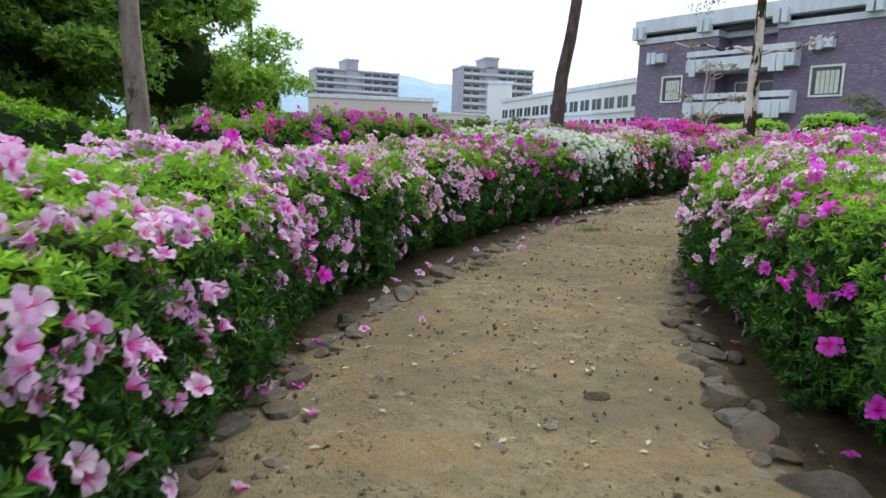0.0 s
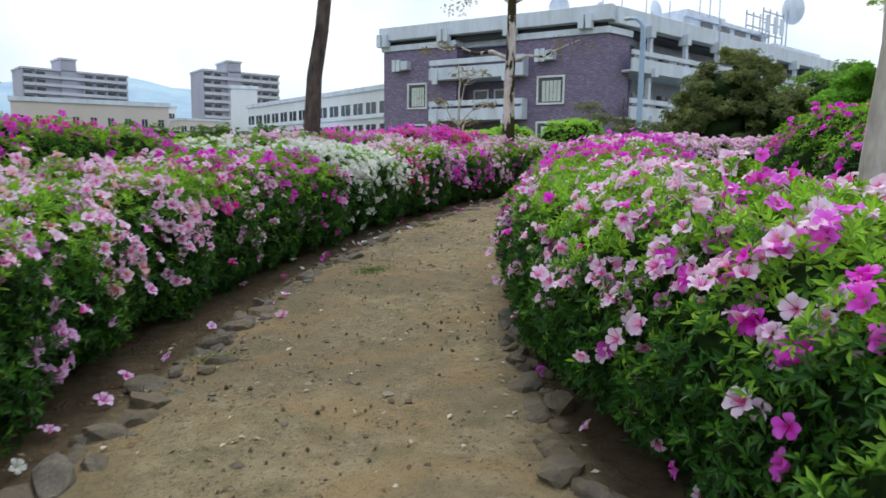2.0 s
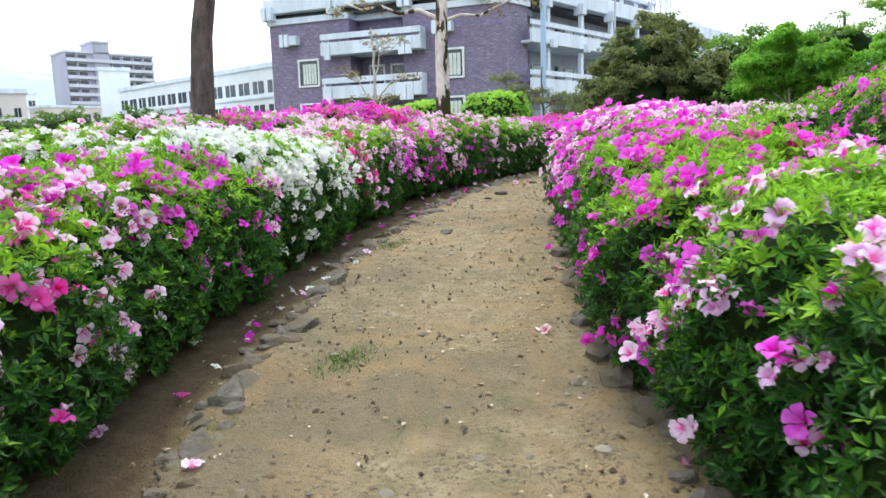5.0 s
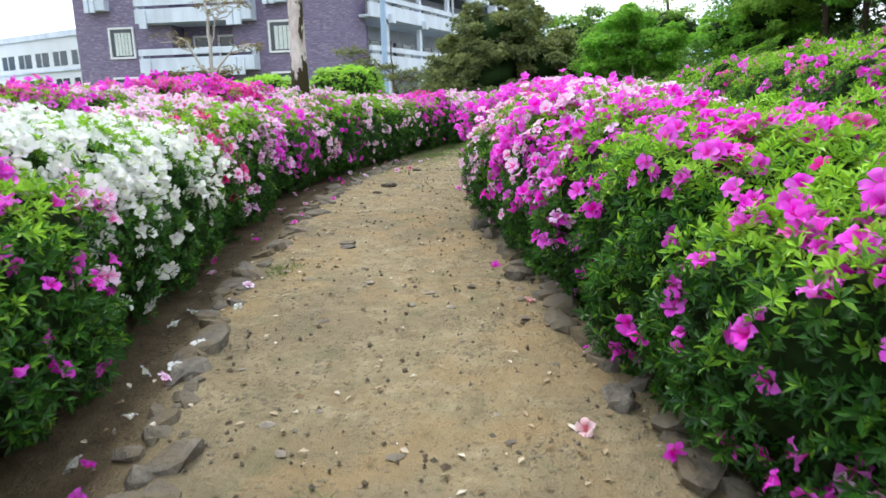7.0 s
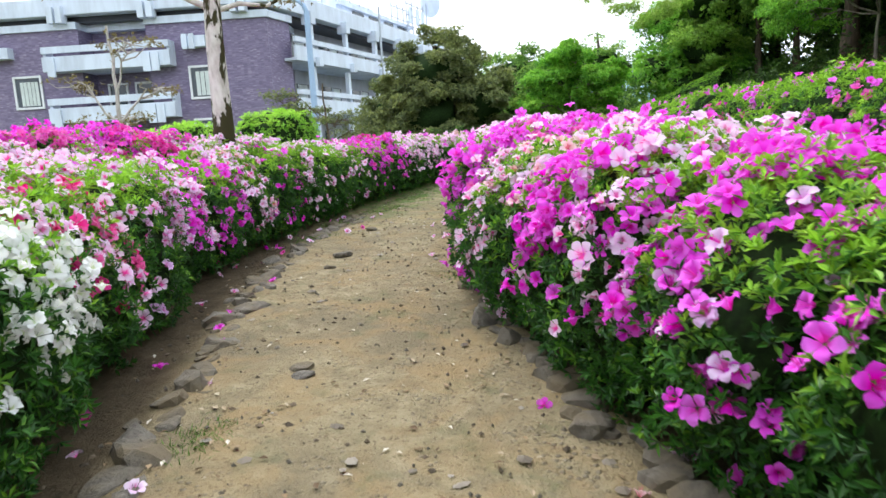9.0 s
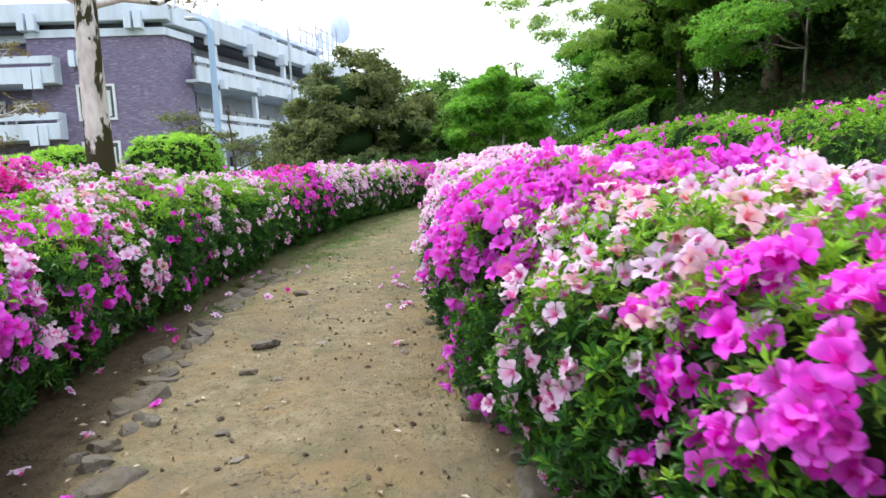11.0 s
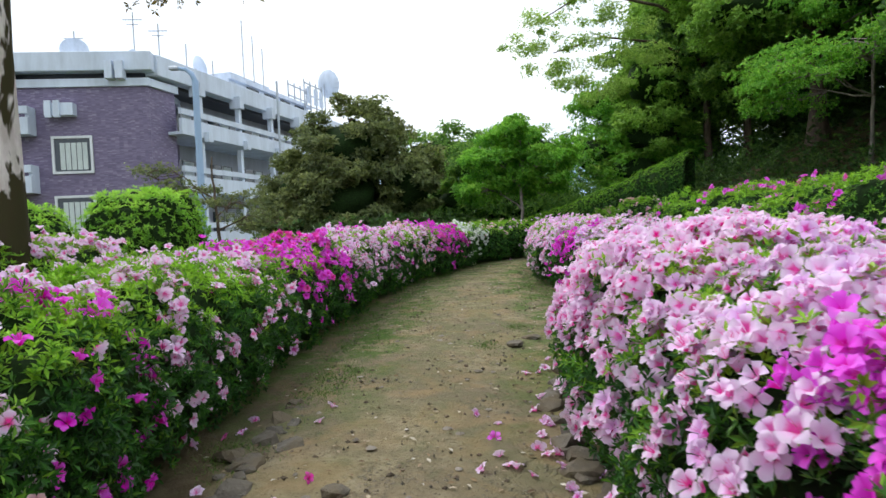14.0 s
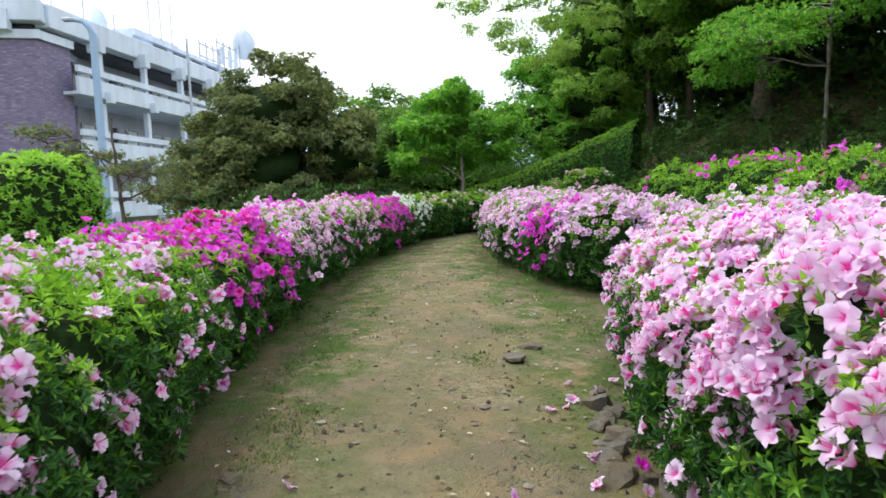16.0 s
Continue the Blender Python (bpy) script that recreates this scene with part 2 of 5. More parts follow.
M["concrete"] = painted("pale_concrete", (0.66, 0.73, 0.84))
# darker copy of the concrete, with the gallery shade painted in
M["concrete_dim"] = painted("shade_painted_concrete", (0.48, 0.50, 0.55))
M["frame"] = painted("white_window_frame", (0.72, 0.74, 0.76), 0.5, 0.06)
# near-black fill that paints the shadow in the parapet slot
M["slot_shade"] = painted("slot_shade", (0.03, 0.035, 0.05), 0.4, 0.05)
M["lamp_blue"] = painted("blue_painted_steel", (0.34, 0.47, 0.66), 0.45, 0.06)
M["steel"] = painted("grey_steel", (0.42, 0.46, 0.52), 0.4, 0.08, 0.8, 0.3)
# tower colours lifted towards blue-grey: distance haze painted in
M["tower"] = painted("hazed_mauve_wall", (0.43, 0.44, 0.54), 0.8, 0.08, 0.1)
M["tower_band"] = painted("hazed_balcony_wall", (0.56, 0.58, 0.67), 0.8, 0.06, 0.1)
M["white_wall"] = painted("white_wall", (0.72, 0.76, 0.80), 0.7, 0.06, 0.15)
M["pink_wall"] = painted("rose_beige_wall", (0.62, 0.56, 0.54), 0.8, 0.05, 0.15)
M["curtain"] = painted("pale_curtain", (0.62, 0.68, 0.66), 0.8, 0.1, 3.0)
k = Mat("window_glass", 0.06, 0.0, 0.5)
k.color((0.03, 0.045, 0.06))
M["glass"] = k.m

k = Mat("purple_brick_tile", 0.6, 0, 0.3)
pos = k.coords()
n = k.noise(0.35, 4, 0.6, pos)
st = k.node("ShaderNodeMapping")
st.inputs["Scale"].default_value = (3.0, 3.0, 11.0)
k.link(pos, st.inputs["Vector"])
cell = k.node("ShaderNodeTexVoronoi", Scale=1.0, Randomness=0.35)
k.link(st.outputs["Vector"], cell.inputs["Vector"])
sep = k.node("ShaderNodeSeparateColor")
k.link(cell.outputs["Color"], sep.inputs["Color"])
c = k.ramp(sep.outputs[0], [(0.0, (0.135, 0.112, 0.185)), (0.5, (0.19, 0.155, 0.25)), (0.85, (0.23, 0.195, 0.29)), (1.0, (0.32, 0.285, 0.37))])
c = k.mix(k.math("MULTIPLY", n, 0.5), c, (0.18, 0.148, 0.24))
k.color(c)
M["brick"] = k.m

# hill greens turned pale blue to paint the distance haze
k = Mat("hazed_hill", 1.0, 0, 0.0)
k.color(k.ramp(k.noise(0.012, 6, 0.65, k.place()), [(0.3, (0.30, 0.42, 0.56)), (0.6, (0.38, 0.52, 0.62)), (0.75, (0.46, 0.58, 0.60))]))
M["hill"] = k.m


# ---- mesh helpers ----
UP = np.array([0.0, 0.0, 1.0])
rng = np.random.default_rng(7)


def unit(v):
    return v / np.maximum(np.linalg.norm(v, axis=-1, keepdims=True), 1e-9)


def mesh_np(name, verts, faces, material, attrs=None, smooth=False):
    """A mesh from arrays: verts (n, 3), faces (m, 3) or (m, 4)."""
    me = bpy.data.meshes.new(name)
    n, (m, k) = len(verts), faces.shape
    me.vertices.add(n)
    me.vertices.foreach_set("co", np.ascontiguousarray(verts, np.float32).ravel())
    me.loops.add(m * k)
    me.loops.foreach_set("vertex_index", np.ascontiguousarray(faces, np.int32).ravel())
    me.polygons.add(m)
    me.polygons.foreach_set("loop_start", np.arange(0, m * k, k, dtype=np.int32))
    me.polygons.foreach_set("use_smooth", np.full(m, smooth))
    for key, values in (attrs or {}).items():
        a = me.attributes.new(key, "FLOAT", "POINT")
        a.data.foreach_set("value", np.ascontiguousarray(values, np.float32))
    me.materials.append(material)
    me.update(calc_edges=True)
    return me


def child(name, me, parent, label="", kind=""):
    ob = new(name, me)
    ob.parent = parent
    return tagged(ob, label, kind=kind)


def part(name, bm, material, parent, label=""):
    me = bpy.data.meshes.new(name)
    bm.to_mesh(me)
    bm.free()
    me.materials.append(material)
    return child(name, me, parent, label)


def empty(name, x, y, z, label, category, group="", rz=0.0):
    ob = new(name)
    ob.matrix_basis = pose(x, y, z, 0, 0, rz)
    ob.empty_display_size = 0.2
    return tagged(ob, label, category, group)


def box(bm, x0, y0, z0, x1, y1, z1, bevel=0.0):
    r = bmesh.ops.create_cube(bm, size=1.0, matrix=Matrix.Translation(((x0 + x1) / 2, (y0 + y1) / 2, (z0 + z1) / 2)) @ Matrix.Diagonal((abs(x1 - x0), abs(y1 - y0), abs(z1 - z0), 1)))
    if bevel:
        edges = list({e for v in r["verts"] for e in v.link_edges})
        bmesh.ops.bevel(bm, geom=edges, offset=bevel, segments=1, affect="EDGES")
    return bm


def boxes(*rows, bevel=0.0):
    bm = bmesh.new()
    for row in rows:
        box(bm, *row, bevel=bevel)
    return bm


def tube_np(points, radii, sides=8):
    """Verts and quads of a tapered tube along points."""
    p = np.asarray(points, float)
    d = unit(np.gradient(p, axis=0))
    ref = np.where(np.abs(d[:, 2:3]) > 0.9, np.array([[1.0, 0, 0]]), UP[None])
    a = unit(np.cross(d, ref))
    b = np.cross(d, a)
    ang = np.linspace(0, 2 * np.pi, sides, endpoint=False)
    ring = a[:, None] * np.cos(ang)[None, :, None] + b[:, None] * np.sin(ang)[None, :, None]
    v = (p[:, None] + ring * np.asarray(radii, float)[:, None, None]).reshape(-1, 3)
    i, j = np.meshgrid(np.arange(len(p) - 1), np.arange(sides), indexing="ij")
    j2 = (j + 1) % sides
    f = np.stack([i * sides + j, i * sides + j2, (i + 1) * sides + j2, (i + 1) * sides + j], -1).reshape(-1, 4)
    return v, f


def merge_np(pieces):
    vs, fs, n = [], [], 0
    for v, f in pieces:
        vs.append(v), fs.append(f + n)
        n += len(v)
    return np.concatenate(vs), np.concatenate(fs)


# ---- the lie of the land ----
def smooth01(x):
    x = np.clip(x, 0, 1)
    return x * x * (3 - 2 * x)


LEFT = np.array([(-3.2, -3.0), (-1.4, -0.3), (-0.22, 1.58), (0.36, 2.7), (0.95, 3.75), (1.7, 4.7), (3.0, 5.9), (4.3, 6.85), (5.8, 7.7), (7.0, 8.3), (8.3, 8.85), (10.4, 9.7), (11.5, 10.05), (13.1, 10.3), (14.6, 10.5), (16.3, 10.55), (18.3, 10.55), (21.2, 10.35), (24.5, 10.0), (27.0, 9.4), (29.5, 8.8), (31.5, 7.7), (32.8, 6.4), (33.4, 4.6), (33.6, 2.5)])
RIGHT = np.array([(0.4, -3.2), (1.7, -1.0), (2.85, 0.9), (3.4, 1.75), (4.1, 2.7), (4.75, 3.45), (5.35, 4.0), (6.6, 4.95), (7.5, 5.4), (8.7, 6.0), (9.7, 6.5), (10.8, 7.0), (11.5, 7.2), (12.8, 7.45), (14.0, 7.66), (15.4, 7.74), (16.6, 7.52), (17.6, 7.18), (18.6, 6.6), (19.4, 5.7)])
STONES_L = np.array([(-1.2, -0.6), (-0.35, 1.2), (0.4, 2.5), (1.0, 3.24), (1.43, 3.7), (2.5, 4.7), (3.6, 5.6), (4.4, 6.2), (5.2, 6.8), (6.6, 7.5), (7.4, 7.9), (8.4, 8.35), (10.0, 8.9), (11.2, 9.3), (13.5, 9.85), (15.3, 10.03), (16.4, 9.95)])
STONES_R = np.array([(0.9, -1.2), (1.7, 0.2), (2.3, 1.05), (2.6, 1.45), (3.05, 2.1), (3.55, 2.7), (4.2, 3.38), (4.7, 3.8), (5.3, 4.26), (6.5, 5.08), (7.3, 5.48), (8.6, 6.15), (9.6, 6.63), (10.7, 7.1), (11.4, 7.3), (12.75, 7.55), (14.0, 7.82), (15.4, 8.0), (16.6, 7.9), (17.4, 7.7)])


def ground_z(x, y):
    x, y = np.asarray(x, float), np.asarray(y, float)
    base = np.interp(x * 0.8 + y * 0.6, [0, 3, 8, 11, 14.8, 17.6, 20, 24, 40], [0, 0.03, 0.2, 0.41, 0.59, 0.69, 0.78, 0.92, 1.2])
    line = np.interp(x, [-20, 0, 10, 20, 30, 36, 60, 90], [-22, -7, 1.6, 2.0, 3.2, 6.5, 2, -40])
    d = np.maximum(line - y, 0)
    hill = np.minimum(0.4 * d * d / (d + 1.0), 13) * smooth01((100 - x) / 30) + 0.12 * np.sin(x * 0.7) * np.sin(y * 0.9) * smooth01(d / 3)
    edge = np.interp(x, LEFT[:, 0], LEFT[:, 1])
    s = np.maximum(y - edge - 12, x - 48)
    k = smooth01(s / 14)
    return (base + hill) * (1 - k) + (-4.0) * k


def along(curve, step, start=0.0, stop=None):
    """Points and tangents at even steps along a polyline."""
    seg = np.linalg.norm(np.diff(curve, axis=0), axis=1)
    s = np.concatenate([[0], np.cumsum(seg)])
    q = np.arange(start, s[-1] if stop is None else stop, step)
    p = np.stack([np.interp(q, s, curve[:, i]) for i in (0, 1)], 1)
    e = 0.25
    t = unit(np.stack([np.interp(q + e, s, curve[:, i]) - np.interp(q - e, s, curve[:, i]) for i in (0, 1)], 1))
    return q, p, t


def distance_to(curve, pts):
    best = np.full(len(pts), 1e9)
    for a, b in zip(curve[:-1], curve[1:]):
        ab = b - a
        u = np.clip(((pts - a) @ ab) / (ab @ ab), 0, 1)
        best = np.minimum(best, np.linalg.norm(pts - a - u[:, None] * ab, axis=1))
    return best


def inside_path(pts):
    """How far a point lies between the two rows of edging stones (positive: on the path)."""
    xs = pts[:, 0]
    yl = np.interp(xs, np.append(STONES_L[:, 0], [20, 25, 30, 34]), np.append(STONES_L[:, 1], [9.9, 9.5, 8.2, 5]))
    yr = np.interp(xs, np.append(STONES_R[:, 0], [19, 22, 25, 30]), np.append(STONES_R[:, 1], [7.4, 7.6, 7.9, 7.3]))
    return np.minimum(yl - pts[:, 1], pts[:, 1] - yr)


# ---- ground ----
def lines(lo, hi, fine_lo, fine_hi, step):
    near = np.arange(fine_lo, fine_hi, step)
    out = np.geomspace(0.3, hi - fine_hi, 34)
    back = np.geomspace(0.3, fine_lo - lo, 34)
    return np.concatenate([(fine_lo - back)[::-1], near, fine_hi + out])


gx, gy = lines(-4000, 4000, -4.0, 36.0, 0.12), lines(-4000, 4000, -4.0, 14.0, 0.12)
X, Y = np.meshgrid(gx, gy, indexing="ij")
pts = np.stack([X.ravel(), Y.ravel()], 1)
on = inside_path(pts)
near = (np.abs(pts[:, 0] - 16) < 20.5) & (np.abs(pts[:, 1] - 5) < 9.5)
Z = ground_z(pts[:, 0], pts[:, 1])
bumps = np.sin(pts[:, 0] * 3.1 + 1.7 * np.sin(pts[:, 1] * 2.3)) * np.sin(pts[:, 1] * 3.7 + 1.3 * np.sin(pts[:, 0] * 1.9)) * 0.010 + rng.normal(0, 0.003, len(pts))
Z = Z + np.where(near, bumps, 0) - 0.03 * smooth01(-on / 0.25) * near
humus = smooth01((0.04 - on) / 0.3) * near
far_end = smooth01((pts[:, 0] - 13) / 6)
hillside = smooth01((np.interp(pts[:, 0], [-20, 0, 10, 20, 30, 36, 60, 90], [-22, -7, 1.6, 2.0, 3.2, 6.5, 2, -40]) - pts[:, 1]) / 1.5)
grass = np.where(near, far_end * (0.3 + 0.7 * smooth01((0.85 - on) / 0.6)), 1.0)
humus = np.where(near, humus * (1 - 0.6 * far_end), 0.6)
humus = np.maximum(humus, hillside)
grass = grass * (1 - 0.75 * hillside)
nx, ny = len(gx), len(gy)
i, j = np.meshgrid(np.arange(nx - 1), np.arange(ny - 1), indexing="ij")
quads = np.stack([i * ny + j, (i + 1) * ny + j, (i + 1) * ny + j + 1, i * ny + j + 1], -1).reshape(-1, 4)
ground = new("ground", mesh_np("ground", np.column_stack([pts, Z]), quads, M["soil"], {"humus": humus, "grass": grass}, True))
tagged(ground, "trodden sandy brown earth path between dark hedge soil", "ground", kind="structure")


# ---- azaleas ----
def leaf_cloud(P, N, length, width, per, young_lit, g):
    """Whorls of folded leaves at the points P, each about an axis near N."""
    n = len(P)
    A = unit(N * 0.8 + UP * 0.45 + g.normal(0, 0.35, (n, 3)))
    T1 = unit(np.cross(A, unit(g.normal(0, 1, (n, 3)))))
    T2 = np.cross(A, T1)
    phi = (np.arange(per)[None] * 2 * np.pi / per + g.uniform(0, 6.28, (n, 1)) + g.normal(0, 0.25, (n, per)))[..., None]
    al = g.uniform(0.5, 1.4, (n, per))[..., None]
    D = A[:, None] * np.cos(al) + (T1[:, None] * np.cos(phi) + T2[:, None] * np.sin(phi)) * np.sin(al)
    S = unit(np.cross(D, np.broadcast_to(A[:, None], D.shape)))
    U = np.cross(S, D)
    L = (length * g.uniform(0.65, 1.2, (n, per)))[..., None]
    W = L * width
    B = P[:, None] + D * 0.004
    v = np.stack([B, B + D * L * 0.5 + S * W * 0.5 + U * W * 0.18, B + D * L - U * L * 0.12, B + D * L * 0.5 - S * W * 0.5 + U * W * 0.18], 2)
    idx = np.arange(n * per)[:, None] * 4
    f = np.concatenate([idx + np.array([[0, 2, 1]]), idx + np.array([[0, 3, 2]])])
    return v.reshape(-1, 3), f, np.repeat(young_lit, per * 4)


def blossom_template(seed, fine):
    """An open, ruffled five-lobed funnel of radius 1 that looks along +z; reach grows from throat to rim."""
    g = np.random.default_rng(seed)
    verts, faces, reach = [], [], []
    rows = {2: [(0.08, 0.05, -0.62), (0.30, 0.20, -0.26), (0.48, 0.33, -0.05), (0.68, 0.43, 0.05), (0.88, 0.34, 0.05), (1.0, 0.13, -0.04)],
            1: [(0.08, 0.05, -0.55), (0.42, 0.30, -0.08), (0.74, 0.43, 0.05), (1.0, 0.16, -0.03)],
            0: [(0.10, 0.05, -0.5), (0.62, 0.44, 0.03), (1.0, 0.17, 0.0)]}[fine]
    cols = (-1, 0, 1) if fine else (-1, 1)
    for p in range(5):
        a = p * 2 * math.pi / 5 + g.normal(0, 0.06)
        c, s = math.cos(a), math.sin(a)
        long = g.uniform(0.88, 1.1)
        droop = g.normal(-0.05, 0.14)
        n0 = len(verts)
        for r, w, z in rows:
            for col in cols:
                x, y = r * long, col * w * g.uniform(0.92, 1.08)
                ruffle = g.normal(0, 0.10) if r > 0.6 and col else g.normal(0, 0.03)
                zz = z + ruffle + (0.08 * abs(col) if r > 0.4 else 0) + droop * max(0.0, r - 0.4)
                if r == 1.0 and col == 0:
                    x += 0.07
                verts.append((x * c - y * s, x * s + y * c, zz))
                reach.append(min(1.0, r + (0.0, 0.16, 0.3, 0.3, 0.16)[p]))
        m = len(cols)
        for i in range(len(rows) - 1):
            for j in range(m - 1):
                o = n0 + i * m + j
                faces.append((o, o + 1, o + m + 1, o + m))
    if fine == 2:
        for q in range(5):
            a = q * 1.256 + 0.4
            tip = np.array([0.2 * math.cos(a), 0.2 * math.sin(a), 0.5 + 0.1 * (q % 2)])
            o = len(verts)
            for dx, dy in ((0.018, 0), (-0.018, 0)):
                verts.append((dx, dy, -0.5)), reach.append(0.1)
            for dx in (-0.018, 0.018):
                verts.append((tip[0] + dx, tip[1], tip[2])), reach.append(0.3)
            faces.append((o, o + 1, o + 2, o + 3))
    return np.array(verts), np.array(faces), np.array(reach)


RICH = [blossom_template(s, 2) for s in range(8)]
HALF = [blossom_template(s, 1) for s in range(40, 48)]
PLAIN = [blossom_template(s, 0) for s in range(20, 28)]
BLOSSOM_MESH = {}


def blossom_mesh(colour, i):
    if (colour, i) not in BLOSSOM_MESH:
        v, f, r = RICH[i]
        BLOSSOM_MESH[colour, i] = mesh_np("blossom", v, f, M[colour], {"reach": r}, True)
    return BLOSSOM_MESH[colour, i]


def frames_of(axis, g):
    t = unit(np.cross(axis, unit(g.normal(0, 1, axis.shape))))
    return t, np.cross(axis, t)


def dome(a, b, h, tuck):
    """Sample grid of a boxy clipped-bush surface: points, and area of each cell."""
    ph, th = np.meshgrid(np.linspace(0, 2 * np.pi, 49), np.linspace(-0.25, np.pi / 2, 18), indexing="ij")
    e1, e2 = 0.62, 0.62
    sp = lambda v, e: np.sign(v) * np.abs(v) ** e
    ct = sp(np.cos(np.maximum(th, 0)), e2) * np.where(th < 0, 1 - tuck * (th / -0.25), 1)
    z = np.where(th < 0, 0.30 + 0.28 * th / 0.25, 0.30 + 0.70 * sp(np.sin(np.maximum(th, 0)), e2))
    return np.stack([a * sp(np.cos(ph), e1) * ct, b * sp(np.sin(ph), e1) * ct, h * z], -1)


def azalea_bush(x, y, turn, a, b, h, colours, bloom, label, group, facing=(0, -1), detail=1.0, singles=40, leaf="leaf", name="azalea_bush", category="azalea bush", leaf_len=0.047, lean=0.5, spread=(0.25, 1.0), size=0.049, z0=None):
    """One bush. colours: (name, share) pairs; bloom: flowers a square metre; facing: the open side in the bush's own frame."""
    g = np.random.default_rng(int(abs(x * 917 + y * 331 + a * 100)) + 11)
    gz = float(ground_z(x, y)) if z0 is None else z0
    thing = empty(name, x, y, gz, label, category, group, turn)
    grid = dome(a, b, h, 0.22)
    wob = 0.05 * np.sin(grid[..., 0] * 5.1 + x) * np.sin(grid[..., 1] * 4.3 + y * 2) + 0.04 * np.sin(grid[..., 0] * 11 + grid[..., 2] * 9 + y) + 0.03 * np.sin(grid[..., 1] * 13 + x * 3)
    out = unit(grid - np.array([0, 0, h * 0.45]))
    grid = grid + out * wob[..., None] * (0.6 + 0.5 * h)
    grid[-1] = grid[0]
    # solid near-black shell: the bush's inner shade painted as one surface
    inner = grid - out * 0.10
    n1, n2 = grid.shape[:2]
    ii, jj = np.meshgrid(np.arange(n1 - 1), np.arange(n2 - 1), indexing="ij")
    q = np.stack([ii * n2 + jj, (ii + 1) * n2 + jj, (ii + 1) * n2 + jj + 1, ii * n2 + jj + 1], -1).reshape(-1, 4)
    child("inner_foliage", mesh_np("inner_foliage", inner.reshape(-1, 3), q, M["core"], smooth=True), thing, "near-black shell painted as the shade inside the leaves")
    for s in range(3):
        f = np.array([g.uniform(-a, a) * 0.45, g.uniform(-b, b) * 0.45, -0.03])
        child("stem", mesh_np("stem", *tube_np([f, f + [0.03, 0.02, 0.25], f * 1.5 + [0, 0, 0.5]], [0.018, 0.013, 0.006], 5), M["twig"]), thing, "bare brown stem")
    # sample the surface by area
    p00, p10, p01, p11 = grid[:-1, :-1], grid[1:, :-1], grid[:-1, 1:], grid[1:, 1:]
    nrm = np.cross(p10 - p00, p01 - p00)
    area = np.linalg.norm(nrm, axis=-1)
    nrm = unit(nrm)
    fac = np.array([*facing, 0.0])
    seen = nrm @ fac + 0.75 * np.maximum(nrm[..., 2], 0)
    wgt = area * np.where(seen > -0.1, 1.0, 0.15)
    wgt = wgt * np.where(np.abs(nrm[..., 0]) > 0.85, 0.35, 1.0) if singles else wgt
    cdf = np.cumsum(wgt.ravel())

    def pick(n):
        c = np.searchsorted(cdf, g.uniform(0, cdf[-1], n))
        u, v = g.uniform(0, 1, (2, n, 1))
        fl = lambda m: m.reshape(-1, 3)[c]
        return fl(p00) * (1 - u) * (1 - v) + fl(p10) * u * (1 - v) + fl(p01) * (1 - u) * v + fl(p11) * u * v, fl(nrm)

    n = int(330 * cdf[-1] * detail * (0.055 / leaf_len) ** 2)
    P, N = pick(n)
    P = P + N * g.uniform(-0.12, 0.05, (n, 1))
    # fresh shoots on top; sides also toned down to paint their shade
    young_lit = np.clip(g.normal(0.06, 0.15, n) + 0.74 * np.maximum(N[:, 2], 0) + 0.18 * (P[:, 2] > 0.75 * h), 0, 1)
    v, f, yv = leaf_cloud(P, N, leaf_len * 1.12, 0.34, 7, young_lit, g)
    child("foliage", mesh_np("foliage", v, f, M[leaf], {"young_lit": yv}), thing, kind="stuff")
    # flowers in trusses of two or three
    m = int(bloom * 1.15 * cdf[-1] / 2.5)
    if not m:
        return thing
    P, N = pick(m * 5)
    hz = P[:, 2] / h
    drift = np.sin(P[:, 0] * 6.1 + x * 3 + 2.0 * np.sin(P[:, 2] * 5 + y)) + np.sin(P[:, 1] * 5.3 + P[:, 2] * 6.7 + y * 2)
    keep = g.uniform(0, 1, len(P)) < np.interp(drift, [-1.2, 0.6], [0.22 if bloom < 100 else 0.7, 1.0]) * np.interp(hz, [0, spread[0], 0.55, 0.8, 1.0], [0.02, 0.13 if bloom < 100 else 0.05, 0.5 if bloom < 100 else 0.34, 1.0, spread[1]])
    P, N = P[keep][:m], N[keep][:m]
    reps = g.integers(1, 5, len(P))
    P, N = np.repeat(P, reps, 0), np.repeat(N, reps, 0)
    P = P + N * g.uniform(0.0, 0.045, (len(P), 1)) + g.normal(0, 0.042, P.shape)
    A = unit(N * 0.9 + UP * 0.25 + g.normal(0, lean, P.shape) + fac * 0.25)
    R = size * g.uniform(0.78, 1.12, len(P))
    names, share = [c for c, _ in colours], np.array([s for _, s in colours], float)
    blot = np.sin(P[:, 0] * 4.3 + x * 2) + np.sin(P[:, 1] * 3.9 + y * 3) + g.normal(0, 0.8, len(P))
    rank = np.argsort(np.argsort(blot)) / max(1, len(P))
    which = np.searchsorted(np.cumsum(share / share.sum()), np.clip(rank, 0, 0.9999))
    order = np.argsort(-(P @ fac) - 0.3 * P[:, 2])
    single = set(order[:singles].tolist()) if singles else set()
